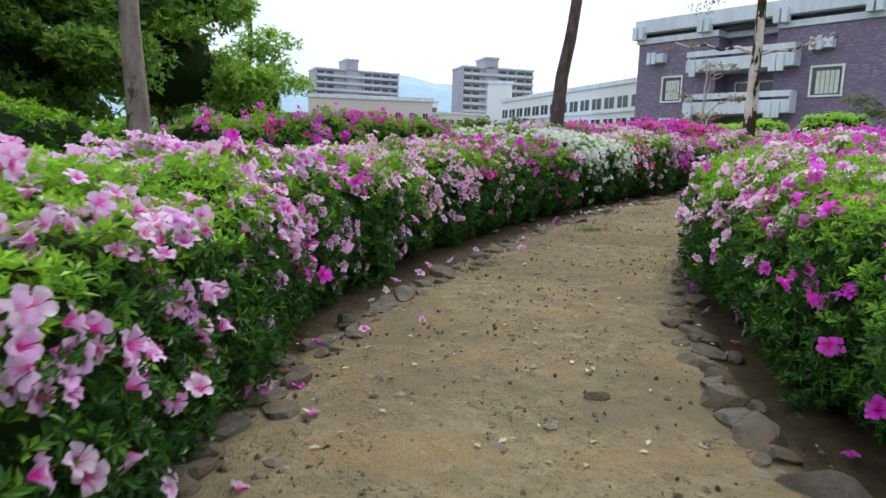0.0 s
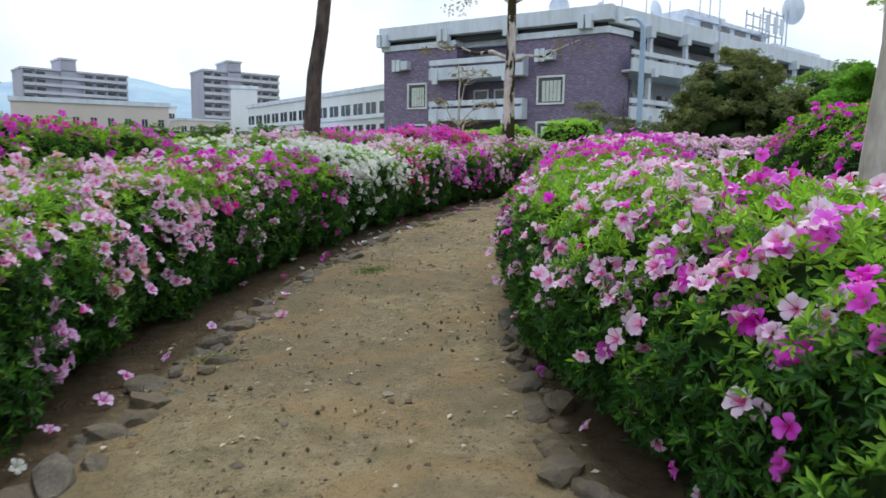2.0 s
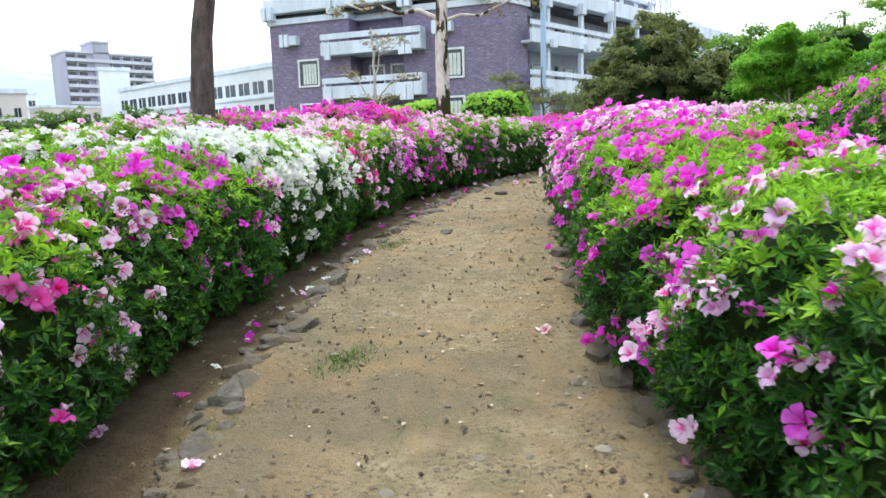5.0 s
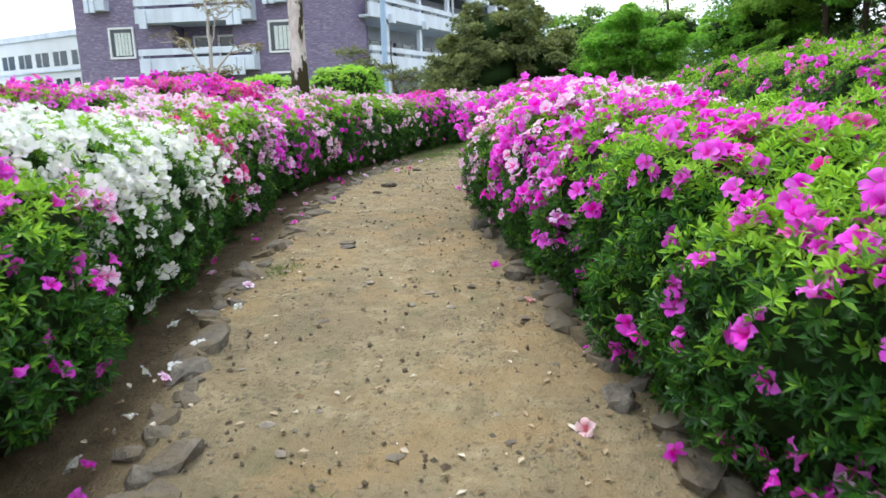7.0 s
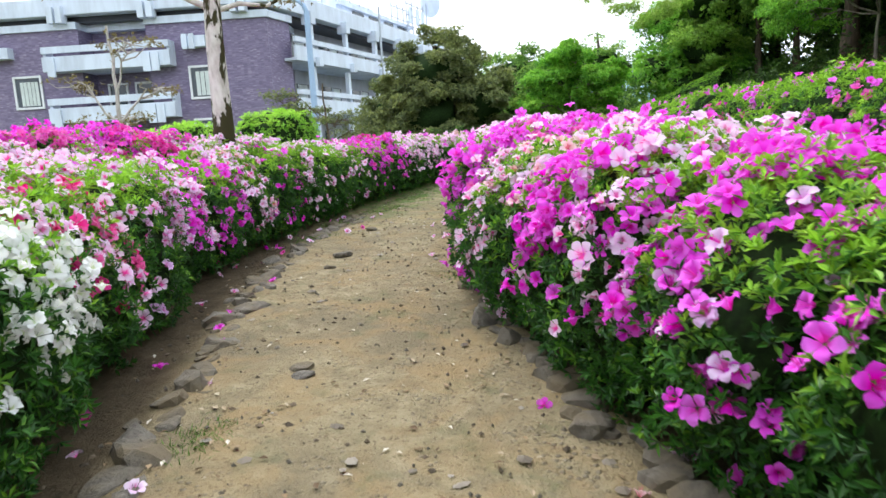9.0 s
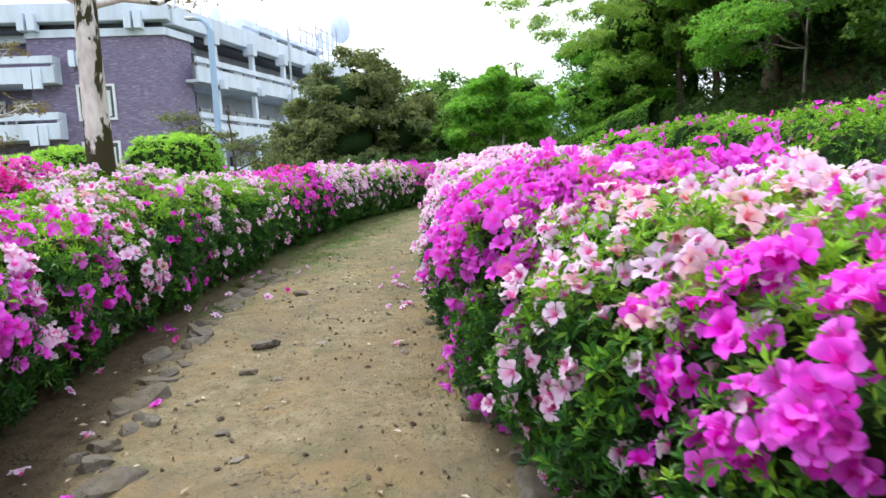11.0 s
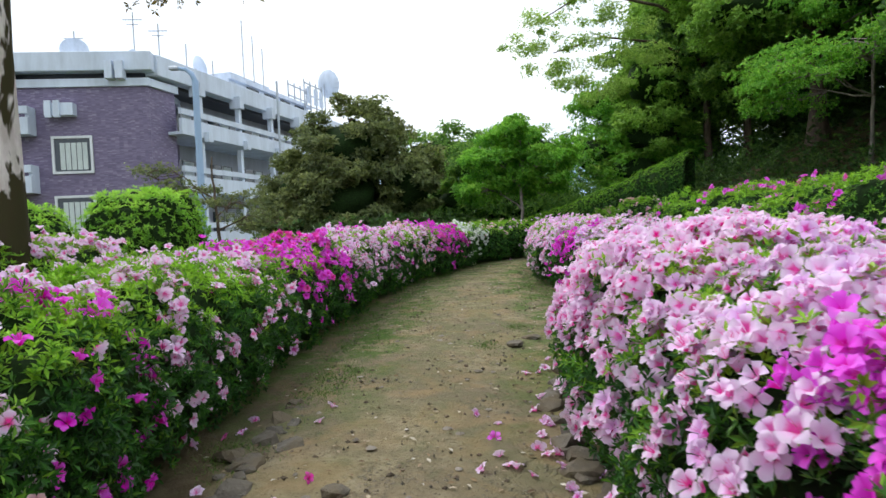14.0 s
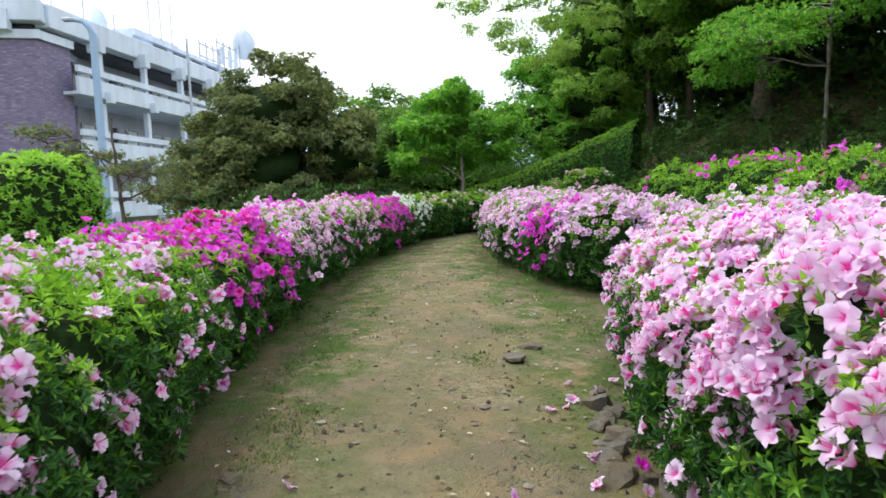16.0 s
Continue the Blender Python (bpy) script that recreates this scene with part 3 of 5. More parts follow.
    for ci, cname in enumerate(names):
        ids = [q for q in np.nonzero(which == ci)[0] if q not in single]
        if ids:
            vs, fs, rs, o = [], [], [], 0
            T1, T2 = frames_of(A[ids], g)
            for t_i in range(8):
                sel = np.arange(len(ids)) % 8 == t_i
                if not sel.any():
                    continue
                tv, tf, tr = (HALF if detail > 0.9 else PLAIN)[t_i]
                k = np.array(ids)[sel]
                V = P[k][:, None] + R[k][:, None, None] * (T1[sel][:, None] * tv[None, :, 0:1] + T2[sel][:, None] * tv[None, :, 1:2] + A[k][:, None] * tv[None, :, 2:3])
                vs.append(V.reshape(-1, 3))
                fs.append((tf[None] + (o + np.arange(len(k)) * len(tv))[:, None, None]).reshape(-1, 4))
                rs.append(np.tile(tr, len(k)))
                o += len(k) * len(tv)
            child("blossoms", mesh_np("blossoms", np.concatenate(vs), np.concatenate(fs), M[cname], {"reach": np.concatenate(rs)}, True), thing, cname.replace("hotpink", "hot pink") + " blossoms", "stuff")
    for s_i in sorted(single):
        ob = child("blossom", blossom_mesh(names[which[s_i]], int(s_i) % 8), thing)
        q = Vector(A[s_i]).to_track_quat("Z", "Y").to_matrix().to_4x4()
        ob.matrix_basis = Matrix.Translation(P[s_i]) @ q @ pose(0, 0, 0, 0, 0, float(g.uniform(0, 360))) @ Matrix.Diagonal((R[s_i], R[s_i], R[s_i], 1))
    return thing


PALE = (("pale", 0.8), ("lilac", 0.2))
LILAC = (("lilac", 0.6), ("pale", 0.25), ("magenta", 0.15))
MIXED = (("pale", 0.45), ("lilac", 0.15), ("magenta", 0.4))
MAG = (("magenta", 0.9), ("hotpink", 0.1))
HOT = (("hotpink", 0.5), ("magenta", 0.5))
WHITE = (("white", 1.0),)
SOFT = (("pale", 0.6), ("salmon", 0.25), ("lilac", 0.15))
NAMES = {PALE: "pale pink", LILAC: "lilac pink", MIXED: "mixed pale pink and magenta", MAG: "magenta", HOT: "hot pink", WHITE: "white", SOFT: "soft salmon pink"}


def words(c, bloom):
    return ("thickly" if bloom > 90 else "lightly" if bloom < 35 else "well") + " flowering " + NAMES[c] + " azalea in the path hedge"


# along the hedges: metres from the start, colour, flowers a square metre, height
LEFT_PLAN = [(0, LILAC, 60), (4.2, (("lilac", 0.75), ("pale", 0.22), ("crimson", 0.03)), 55), (6.8, LILAC, 80), (8.4, LILAC, 75), (9.6, SOFT, 85), (11.8, (("pale", 0.8), ("hotpink", 0.2)), 72), (13.6, (("magenta", 0.6), ("pale", 0.4)), 48), (15.6, WHITE, 150), (17.0, (("pale", 0.7), ("crimson", 0.3)), 85), (18.6, PALE, 95), (19.8, MIXED, 85), (20.9, (("magenta", 0.55), ("pale", 0.45)), 80), (22.0, SOFT, 70), (22.9, (("magenta", 0.6), ("pale", 0.4)), 52), (23.9, PALE, 62), (25.1, PALE, 40), (26.8, (("magenta", 0.7), ("hotpink", 0.3)), 110), (29.3, (("pale", 0.75), ("magenta", 0.25)), 100), (33.0, SOFT, 90), (35.5, MAG, 115), (37.4, WHITE, 80), (39.4, (("salmon", 0.6), ("pale", 0.4)), 12)]
RIGHT_PLAN = [(0, PALE, 30), (4.0, MAG, 30), (6.1, (("pale", 0.85), ("magenta", 0.15)), 52), (7.9, (("pale", 0.55), ("lilac", 0.2), ("magenta", 0.25)), 68), (10.2, MAG, 38), (12.0, (("magenta", 0.75), ("lilac", 0.25)), 75), (13.0, (("pale", 0.55), ("magenta", 0.45)), 130), (14.5, (("pale", 0.85), ("salmon", 0.15)), 130), (15.6, MAG, 210), (17.6, PALE, 230), (20.4, (("pale", 0.95), ("magenta", 0.05)), 230), (22.8, PALE, 80)]


def hedge(curve, plan, side, step, depth, height, bulge, group, stop=None, detail=1.0, singles=38, start=0.0):
    q, p, t = along(curve, step, start, stop)
    for s, (x, y), (tx, ty) in zip(q, p, t):
        row = [r for r in plan if r[0] <= s][-1]
        if row[1] not in NAMES:
            NAMES[row[1]] = "mixed pink and magenta" if len(row[1]) > 2 else " and ".join({"pale": "pale pink", "hotpink": "hot pink", "lilac": "lilac pink", "salmon": "salmon pink"}.get(c, c) for c, _ in row[1])
        g = np.random.default_rng(int(s * 100) + 5)
        inward = np.array([-ty, tx]) * side
        off = depth - bulge + g.normal(0, 0.03)
        cx, cy = np.array([x, y]) + inward * off
        hh = height(s) * g.uniform(0.96, 1.05)
        azalea_bush(float(cx), float(cy), math.degrees(math.atan2(ty, tx)), step * 0.72, depth, hh, row[1], row[2], words(row[1], row[2]), group, (0, -side), detail * (1.0 if s < 27 else 0.55), singles if s < 30 else 12, leaf_len=0.047 if s < 27 else 0.065)


hedge(LEFT, LEFT_PLAN, 1, 1.05, 0.85, lambda s: float(np.interp(s, [0, 6, 12, 20, 40], [0.98, 1.08, 1.10, 1.08, 1.05])), 0.22, "azaleas of the outer hedge")
hedge(RIGHT, RIGHT_PLAN, -1, 1.05, 0.95, lambda s: float(np.interp(s, [0, 6, 10, 14, 30], [1.05, 1.10, 1.18, 1.20, 1.22])), 0.30, "azaleas of the inner hedge")
FAR_RIGHT = np.array([(20.9, 5.9), (21.4, 6.75), (22.3, 7.05), (23.4, 7.25), (25.2, 7.4), (27.5, 7.3), (29.8, 6.7), (31.0, 5.4), (31.2, 3.6)])
hedge(FAR_RIGHT, [(0, PALE, 120), (1.6, MAG, 130), (2.8, PALE, 120), (6.5, PALE, 60)], -1, 1.0, 0.8, lambda s: 1.08, 0.15, "azaleas of the far hedge", singles=15, detail=0.6)


# ---- further rows of azaleas behind the hedges ----
SPARSE = (("magenta", 0.8), ("hotpink", 0.2))
NAMES[SPARSE] = "magenta"
BACK_LABEL = "tall green azalea with scattered magenta flowers behind the hedge"
for x, y, h, bloom, cols in [(1.5, 9.1, 1.42, 16, SPARSE), (2.5, 9.5, 1.5, 26, SPARSE), (3.6, 9.8, 1.5, 30, SPARSE), (4.7, 10.1, 1.38, 28, SPARSE), (5.5, 10.4, 1.1, 24, SPARSE)]:
    azalea_bush(x, y, 25, 0.85, 0.95, h, cols, bloom, BACK_LABEL, "azaleas of the back row", (0, -1), 0.6, 8, spread=(0.4, 1.0))
azalea_bush(6.4, 10.9, 20, 0.8, 0.8, 1.2, SPARSE, 0, "bright green leafy shrub without flowers behind the hedge", "", (0, -1), 0.7, 0, "leaf_bright", "leafy_shrub", "shrub")
azalea_bush(7.9, 11.4, 20, 0.8, 0.8, 1.05, SPARSE, 0, "low bright green shrub behind the white azaleas", "", (0, -1), 0.6, 0, "leaf_bright", "leafy_shrub", "shrub")
ROW2 = LEFT[9:17] + np.array([-0.35, 1.65])
hedge(ROW2, [(0, (("white", 0.5), ("pale", 0.5)), 70), (1.6, PALE, 85), (3.0, HOT, 95), (4.6, MIXED, 85), (7.0, HOT, 80), (8.6, PALE, 75)], 1, 1.15, 0.8, lambda s: float(np.interp(s, [0, 3, 8], [1.15, 1.32, 1.2])), 0.1, "azaleas of the second outer row", singles=10, detail=0.6)
for x, y, h in [(12.0, 13.3, 1.32), (13.1, 13.1, 1.42), (14.2, 13.1, 1.42), (15.3, 13.3, 1.36)]:
    azalea_bush(x, y, 5, 0.85, 0.9, h, HOT, 120, "mounded hot pink azalea behind the path hedge", "hot pink azaleas by the pale tree", (0, -1), 0.5, 10, spread=(0.5, 1.0))
RBACK = np.array([(4.8, -0.9), (6.2, 0.9), (7.8, 2.2), (10.5, 3.9), (14.0, 4.5), (17.0, 4.6), (20.5, 5.1), (23.0, 6.0)])
hedge(RBACK, [(0, SPARSE, 14), (6, SPARSE, 14), (10, SPARSE, 6), (15, SPARSE, 8)], -1, 1.2, 1.0, lambda s: float(np.interp(s, [0, 4, 8, 14, 20], [1.2, 1.3, 1.72, 1.7, 1.6])), 0.1, "azaleas of the bank row", singles=8, detail=0.55)

for x, y, h in [(-3.4, 7.4, 1.5), (-2.2, 8.2, 1.6), (-1.0, 9.0, 1.5), (0.3, 9.9, 1.3)]:
    azalea_bush(x, y, 25, 0.95, 0.9, h, SPARSE, 0, "dark green leafy shrub at the wood edge", "wood edge shrubs", (0, -1), 0.5, 0, "leaf", "leafy_shrub", "shrub", leaf_len=0.075)

# clipped hedge that climbs the bank, and the one at the terrace edge
def clipped_hedge(curve, tops, half, leaf, label, name="bank_hedge", length=0.06):
    """One long sheared hedge: a flat top, upright sides and rounded edges along a line."""
    g = np.random.default_rng(91)
    q, p, t = along(curve, 0.25)
    z0 = ground_z(p[:, 0], p[:, 1]) - 0.1
    top = np.interp(q, np.linspace(0, q[-1], len(tops)), tops)
    across = np.column_stack([-t[:, 1], t[:, 0]])
    profile = np.array([(-1.3, 0.0), (-1.2, 0.35), (-1.1, 0.6), (-0.75, 0.82), (0.0, 1.0), (0.7, 1.0), (1.0, 0.9), (1.0, 0.5), (1.0, 0.0)])
    grid = np.stack([np.column_stack([p + across * half * u, z0 + (top - z0) * w]) for u, w in profile], 1)
    grid = grid + g.normal(0, 0.025, grid.shape)
    n1, n2 = grid.shape[:2]
    ii, jj = np.meshgrid(np.arange(n1 - 1), np.arange(n2 - 1), indexing="ij")
    quads = np.stack([ii * n2 + jj, (ii + 1) * n2 + jj, (ii + 1) * n2 + jj + 1, ii * n2 + jj + 1], -1).reshape(-1, 4)
    thing = empty(name, 0, 0, 0, label, "hedge")
    # dark shell under the leaves, coloured as the hedge's inner shade
    child("inner_foliage", mesh_np("inner_foliage", grid.reshape(-1, 3), quads, M["core"]), thing, "near-black shell painted as the shade inside the leaves")
    p00, p10, p01 = grid[:-1, :-1].reshape(-1, 3), grid[1:, :-1].reshape(-1, 3), grid[:-1, 1:].reshape(-1, 3)
    nrm = np.cross(p10 - p00, p01 - p00)
    area = np.linalg.norm(nrm, axis=1)
    nrm = unit(nrm)
    n = int(area.sum() * 420)
    c = np.searchsorted(np.cumsum(area), g.uniform(0, area.sum(), n))
    c = np.clip(c, 0, len(p00) - 1)
    u, v = g.uniform(0, 1, (2, n, 1))
    P = p00[c] + (p10[c] - p00[c]) * u + (p01[c] - p00[c]) * v + nrm[c] * g.uniform(-0.03, 0.04, (n, 1))
    # the hedge's lit top and dark sides, painted through the leaf tone
    young_lit = np.clip(g.normal(0.08, 0.12, n) + 0.75 * np.maximum(nrm[c][:, 2], 0), 0, 1)
    vv, ff, yv = leaf_cloud(P, nrm[c], length, 0.45, 5, young_lit, g)
    child("foliage", mesh_np("foliage", vv, ff, M[leaf], {"young_lit": yv}), thing, kind="stuff")
    return thing


clipped_hedge(np.array([(38.4, 7.2), (37.6, 5.57), (36.1, 3.3), (34.6, 1.1)]), [2.1, 2.65, 3.45, 4.3], 0.6, "leaf", "clipped yellow-green hedge climbing the bank")
for x, y in [(5.2, 16.6), (6.4, 16.1), (7.6, 15.5), (8.8, 15.0), (10.0, 14.5)]:
    azalea_bush(x, y, -25, 0.75, 0.5, 1.45, SPARSE, 0, "dark green boxy clipped hedge at the terrace edge", "terrace hedge", (0, -1), 0.5, 0, "leaf_dark", "clipped_hedge", "hedge", leaf_len=0.07)
azalea_bush(27.2, 16.75, 0, 1.25, 1.3, 2.2, SPARSE, 0, "rounded bright green clipped shrub behind the hedge", "", (-0.7, -0.7), 0.7, 0, "leaf_bright", "round_shrub", "shrub", leaf_len=0.10)
azalea_bush(26.4, 19.6, 0, 1.15, 1.15, 1.95, SPARSE, 0, "smaller rounded green shrub beside the clipped one", "", (-0.7, -0.7), 0.6, 0, "leaf_bright", "round_shrub", "shrub", leaf_len=0.10)
azalea_bush(24.6, 19.8, 0, 1.1, 1.1, 1.7, SPARSE, 0, "low light green shrub behind the hedge", "", (-0.7, -0.7), 0.6, 0, "leaf_bright", "round_shrub", "shrub", leaf_len=0.10)


# ---- trees ----
def tree(name, x, y, height, radius, crowns, leaf, bark, label, category="tree", lean=(0.0, 0.0), leaves=12000, size=0.13, clump=0.75, limbs=True, seed=1, z0=None, twigs=4, density=None, extra=(), dense=True, wobble=0.012):
    """Trunk, limbs to each crown mass, twigs, and a crown of many leaf clumps. crowns: (dx, dy, z above base, rx, ry, rz)."""
    g = np.random.default_rng(seed * 37 + int(abs(x) * 10))
    gz = float(ground_z(x, y)) - 0.05 if z0 is None else z0
    thing = empty(name, x, y, gz, label, category)
    hs = np.linspace(0, 1, 12)
    wob = np.cumsum(g.normal(0, wobble * height, (12, 2)), axis=0) * hs[:, None]
    spine = np.column_stack([lean[0] * hs * height + wob[:, 0], lean[1] * hs * height + wob[:, 1], hs * height])
    rad = radius * (1.25 * np.exp(-hs * 14) * 0.6 + 1 - 0.62 * hs)
    child("trunk", mesh_np("trunk", *tube_np(spine, rad, 12), M[bark], smooth=True), thing)
    vols = np.array([c[3] * c[4] * c[5] for c in crowns]) ** 0.75 if crowns else np.array([])
    P_all, N_all, C_all, cores = [], [], [], []
    for ci, (dx, dy, dz, rx, ry, rz) in enumerate(crowns):
        c = np.array([dx, dy, dz])
        k = np.searchsorted(spine[:, 2], min(max(dz * 0.62, 0.35 * height), height * 0.97))
        k = min(k, 11)
        s = spine[k]
        mid = (s + c) / 2 + np.array([0, 0, 0.12 * np.linalg.norm(c - s)])
        pts = np.array([s, s * 0.6 + mid * 0.4 + g.normal(0, 0.08, 3), mid, mid * 0.4 + c * 0.6 + g.normal(0, 0.1, 3), c])
        if limbs:
            child("limb", mesh_np("limb", *tube_np(pts, [rad[k] * 0.7, rad[k] * 0.55, rad[k] * 0.42, rad[k] * 0.3, rad[k] * 0.12], 7), M[bark], smooth=True), thing)
        n_cl = max(6, int((rx * ry + ry * rz + rx * rz) * 1.25 / clump ** 2))
        d = unit(g.normal(0, 1, (n_cl, 3)))
        r = g.uniform(0.25, 1.0, (n_cl, 1)) ** 0.45
        cen = c + d * r * np.array([rx, ry, rz]) * g.uniform(0.82, 1.12, (n_cl, 1))
        tw = []
        for q_i in range(min(n_cl, twigs * 3)):
            e = cen[q_i]
            b0 = pts[g.integers(2, 5)]
            far = np.linalg.norm(e - b0)
            tw.append(tube_np([b0, b0 * 0.65 + e * 0.35 + g.normal(0, 0.13, 3) * far, b0 * 0.3 + e * 0.7 + g.normal(0, 0.1, 3) * far, e], [0.022, 0.016, 0.010, 0.005], 5))
        if tw:
            child("twig_mass", mesh_np("twig_mass", *merge_np(tw), M[bark]), thing, kind="stuff")
        if dense and min(rx, ry) > 1.4 and rz > 0.8:
            ph, th = np.meshgrid(np.linspace(0, 2 * np.pi, 15), np.linspace(-np.pi / 2, np.pi / 2, 9), indexing="ij")
            lump = 0.54 * (1 + 0.18 * np.sin(ph * 3 + ci) * np.cos(th * 4))
            cv = c + np.stack([np.cos(ph) * np.cos(th) * rx * lump, np.sin(ph) * np.cos(th) * ry * lump, np.sin(th) * rz * lump], -1).reshape(-1, 3)
            a_, b_ = np.meshgrid(np.arange(14), np.arange(8), indexing="ij")
            cores.append((cv, np.stack([a_ * 9 + b_, (a_ + 1) * 9 + b_, (a_ + 1) * 9 + b_ + 1, a_ * 9 + b_ + 1], -1).reshape(-1, 4)))
        n_lf = int(leaves * vols[ci] / vols.sum() / 4)
        w = g.integers(0, n_cl, n_lf)
        dd = unit(g.normal(0, 1, (n_lf, 3)))
        rr = g.uniform(0, 1, (n_lf, 1)) ** 0.5
        P = cen[w] + dd * rr * clump * np.array([1.0, 1.0, 0.5]) * (0.6 + 0.7 * ((w * 0.618) % 1.0))[:, None]
        P_all.append(P)
        N_all.append(unit(dd * 0.5 + d[w] * 0.5 + UP * 0.35))
        C_all.append((w * 0.377) % 1.0)
    # solid dark cores that paint the crown's inner shade
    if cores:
        child("inner_foliage", mesh_np("inner_foliage", *merge_np(cores), M["core"], smooth=True), thing, "near-black shell painted as the shade inside the leaves")
    if crowns:
        P, N, cl = np.concatenate(P_all), np.concatenate(N_all), np.concatenate(C_all)
        # leaf tone varies by clump and rises where leaves face up
        young_lit = np.clip(0.08 + 0.4 * cl + 0.22 * N[:, 2] + g.normal(0, 0.12, len(P)), 0, 1)
        v, f, yv = leaf_cloud(P, N, size, 0.5, 4, young_lit, g)
        child("crown", mesh_np("crown", v, f, M[leaf], {"young_lit": yv}), thing, kind="stuff")
    for e_i, (pts, r0) in enumerate(extra):
        child("branch", mesh_np("branch", *tube_np(np.array(pts), np.linspace(r0, r0 * 0.25, len(pts)), 7), M[bark], smooth=True), thing)
    return thing


# beside the path
tree("dark_trunk_tree", 9.02, 11.7, 9.0, 0.165, [(0.6, 0.4, 8.6, 1.6, 1.6, 1.0)], "leaf_tree", "bark_dark", "slender dark leaning tree trunk behind the azaleas", lean=(0.055, -0.03), leaves=2500, seed=2)
tree("pale_tree", 16.66, 12.60, 8.2, 0.185, [(1.4, -1.2, 7.8, 1.0, 1.0, 0.5), (-0.9, 1.5, 3.75, 0.6, 0.8, 0.18), (0.9, -1.3, 3.9, 0.6, 0.8, 0.2), (-0.7, 1.1, 5.0, 0.5, 0.6, 0.2)], "leaf_bronze", "bark_white", "pale mottled tree trunk with dark moss at its foot", lean=(-0.006, -0.02), wobble=0.004, limbs=False, twigs=0, leaves=2200, size=0.06, seed=5, clump=0.4, extra=[
    ([(0, 0, 3.5), (-0.3, 0.4, 3.72), (-0.5, 0.8, 3.66), (-0.8, 1.1, 3.82), (-1.0, 1.5, 3.76), (-1.2, 1.9, 3.95)], 0.06), ([(0, 0, 3.45), (0.25, -0.4, 3.6), (0.45, -0.8, 3.56), (0.8, -1.1, 3.8), (1.0, -1.6, 4.0)], 0.05), ([(0, 0, 5.0), (-0.3, 0.4, 5.35), (-0.5, 0.7, 5.3), (-0.8, 1.2, 5.6)], 0.055),
    ([(0, 0, 5.0), (0.6, -0.7, 5.5), (1.0, -1.5, 5.7), (1.2, -2.3, 6.1)], 0.08)])
tree("small_bare_tree", 19.6, 16.8, 4.0, 0.07, [(0.5, -0.7, 2.6, 0.6, 0.6, 0.15), (-0.4, 0.9, 2.7, 0.7, 0.7, 0.15), (0.2, -0.2, 3.6, 0.6, 0.8, 0.2), (-0.5, 0.3, 1.8, 0.7, 0.8, 0.15), (0.6, 0.2, 2.0, 0.6, 0.7, 0.15)], "leaf_bronze", "bark_pale", "small thin tree with sparse bronze leaves", leaves=1600, size=0.07, clump=0.3, seed=3)
tree("grey_trunk_tree", 5.8, 2.1, 7.5, 0.085, [(0.8, -0.8, 7.0, 1.8, 1.8, 1.0)], "leaf_tree", "bark_pale", "pale grey tree trunk standing in the azaleas", lean=(0.06, 0.0), leaves=3000, seed=4)
tree("grey_tree", 0.42, 7.95, 9.0, 0.13, [(0.5, 1.0, 7.5, 2.2, 2.2, 1.4)], "leaf_tree", "bark_grey", "smooth grey tree trunk rising behind the azaleas", lean=(-0.012, 0.02), leaves=4000, seed=6)
# dark wood at the start
tree("dark_evergreen", -4.2, 10.2, 8.5, 0.2, [(0.3, -0.2, 2.2, 2.0, 2.0, 1.3), (0, 0.3, 4.2, 2.4, 2.3, 1.5), (0.6, 0, 6.2, 2.2, 2.2, 1.5), (1.6, 0.8, 3.4, 1.6, 1.6, 1.2)], "leaf_tree", "bark_pine", "dense dark green evergreen at the garden edge", leaves=60000, size=0.17, clump=0.9, seed=7)
tree("dark_evergreen", -1.6, 12.6, 9.0, 0.2, [(0, 0, 2.4, 2.0, 2.0, 1.4), (0.2, 0.3, 4.8, 2.2, 2.2, 1.7), (-0.6, 0, 7.0, 2.2, 2.2, 1.5)], "leaf_tree", "bark_pine", "tall dark green evergreen behind the grey trunk", leaves=52000, size=0.17, clump=0.9, seed=8)
tree("woodland_tree", 1.6, 17.2, 7.0, 0.18, [(0, 0, 2.6, 2.2, 2.0, 1.6), (0.6, 0.2, 4.3, 1.7, 1.7, 1.1), (-1.4, 0.2, 5.0, 2.2, 2.0, 1.6)], "leaf_spring", "bark_pine", "broad green tree beyond the back row azaleas", leaves=26000, size=0.16, seed=9)
tree("woodland_tree", 4.6, 22.5, 6.0, 0.16, [(0, 0, 3.0, 2.0, 2.0, 1.6), (1.0, -0.4, 4.3, 1.0, 1.0, 0.8)], "leaf_spring", "bark_pine", "light green tree at the wood's edge", leaves=9000, size=0.13, seed=10)
# the far bend
tree("evergreen_oak", 37.4, 13.3, 5.4, 0.28, [(0, 0, 4.1, 2.9, 2.6, 2.0), (0.2, 2.1, 2.7, 2.0, 1.9, 1.7), (0, -1.9, 2.6, 2.0, 1.7, 1.8), (-1.2, 0.3, 2.2, 1.9, 2.4, 1.6)], "leaf_olive", "bark_pine", "large rounded olive green evergreen oak beyond the hedge", leaves=72000, size=0.17, clump=0.6, seed=11)
tree("maple", 35.2, 7.0, 4.2, 0.07, [(0, 0.1, 4.3, 1.2, 1.2, 0.6), (0.2, 0.9, 3.3, 1.2, 1.3, 0.6), (0, -0.9, 3.4, 1.2, 1.3, 0.6), (0.2, 1.4, 2.3, 1.1, 1.0, 0.5), (0.4, -0.2, 2.6, 1.2, 1.6, 0.6)], "leaf_maple", "bark_grey", "fresh green maple on thin forked trunks", leaves=30000, size=0.15, clump=0.45, seed=12)
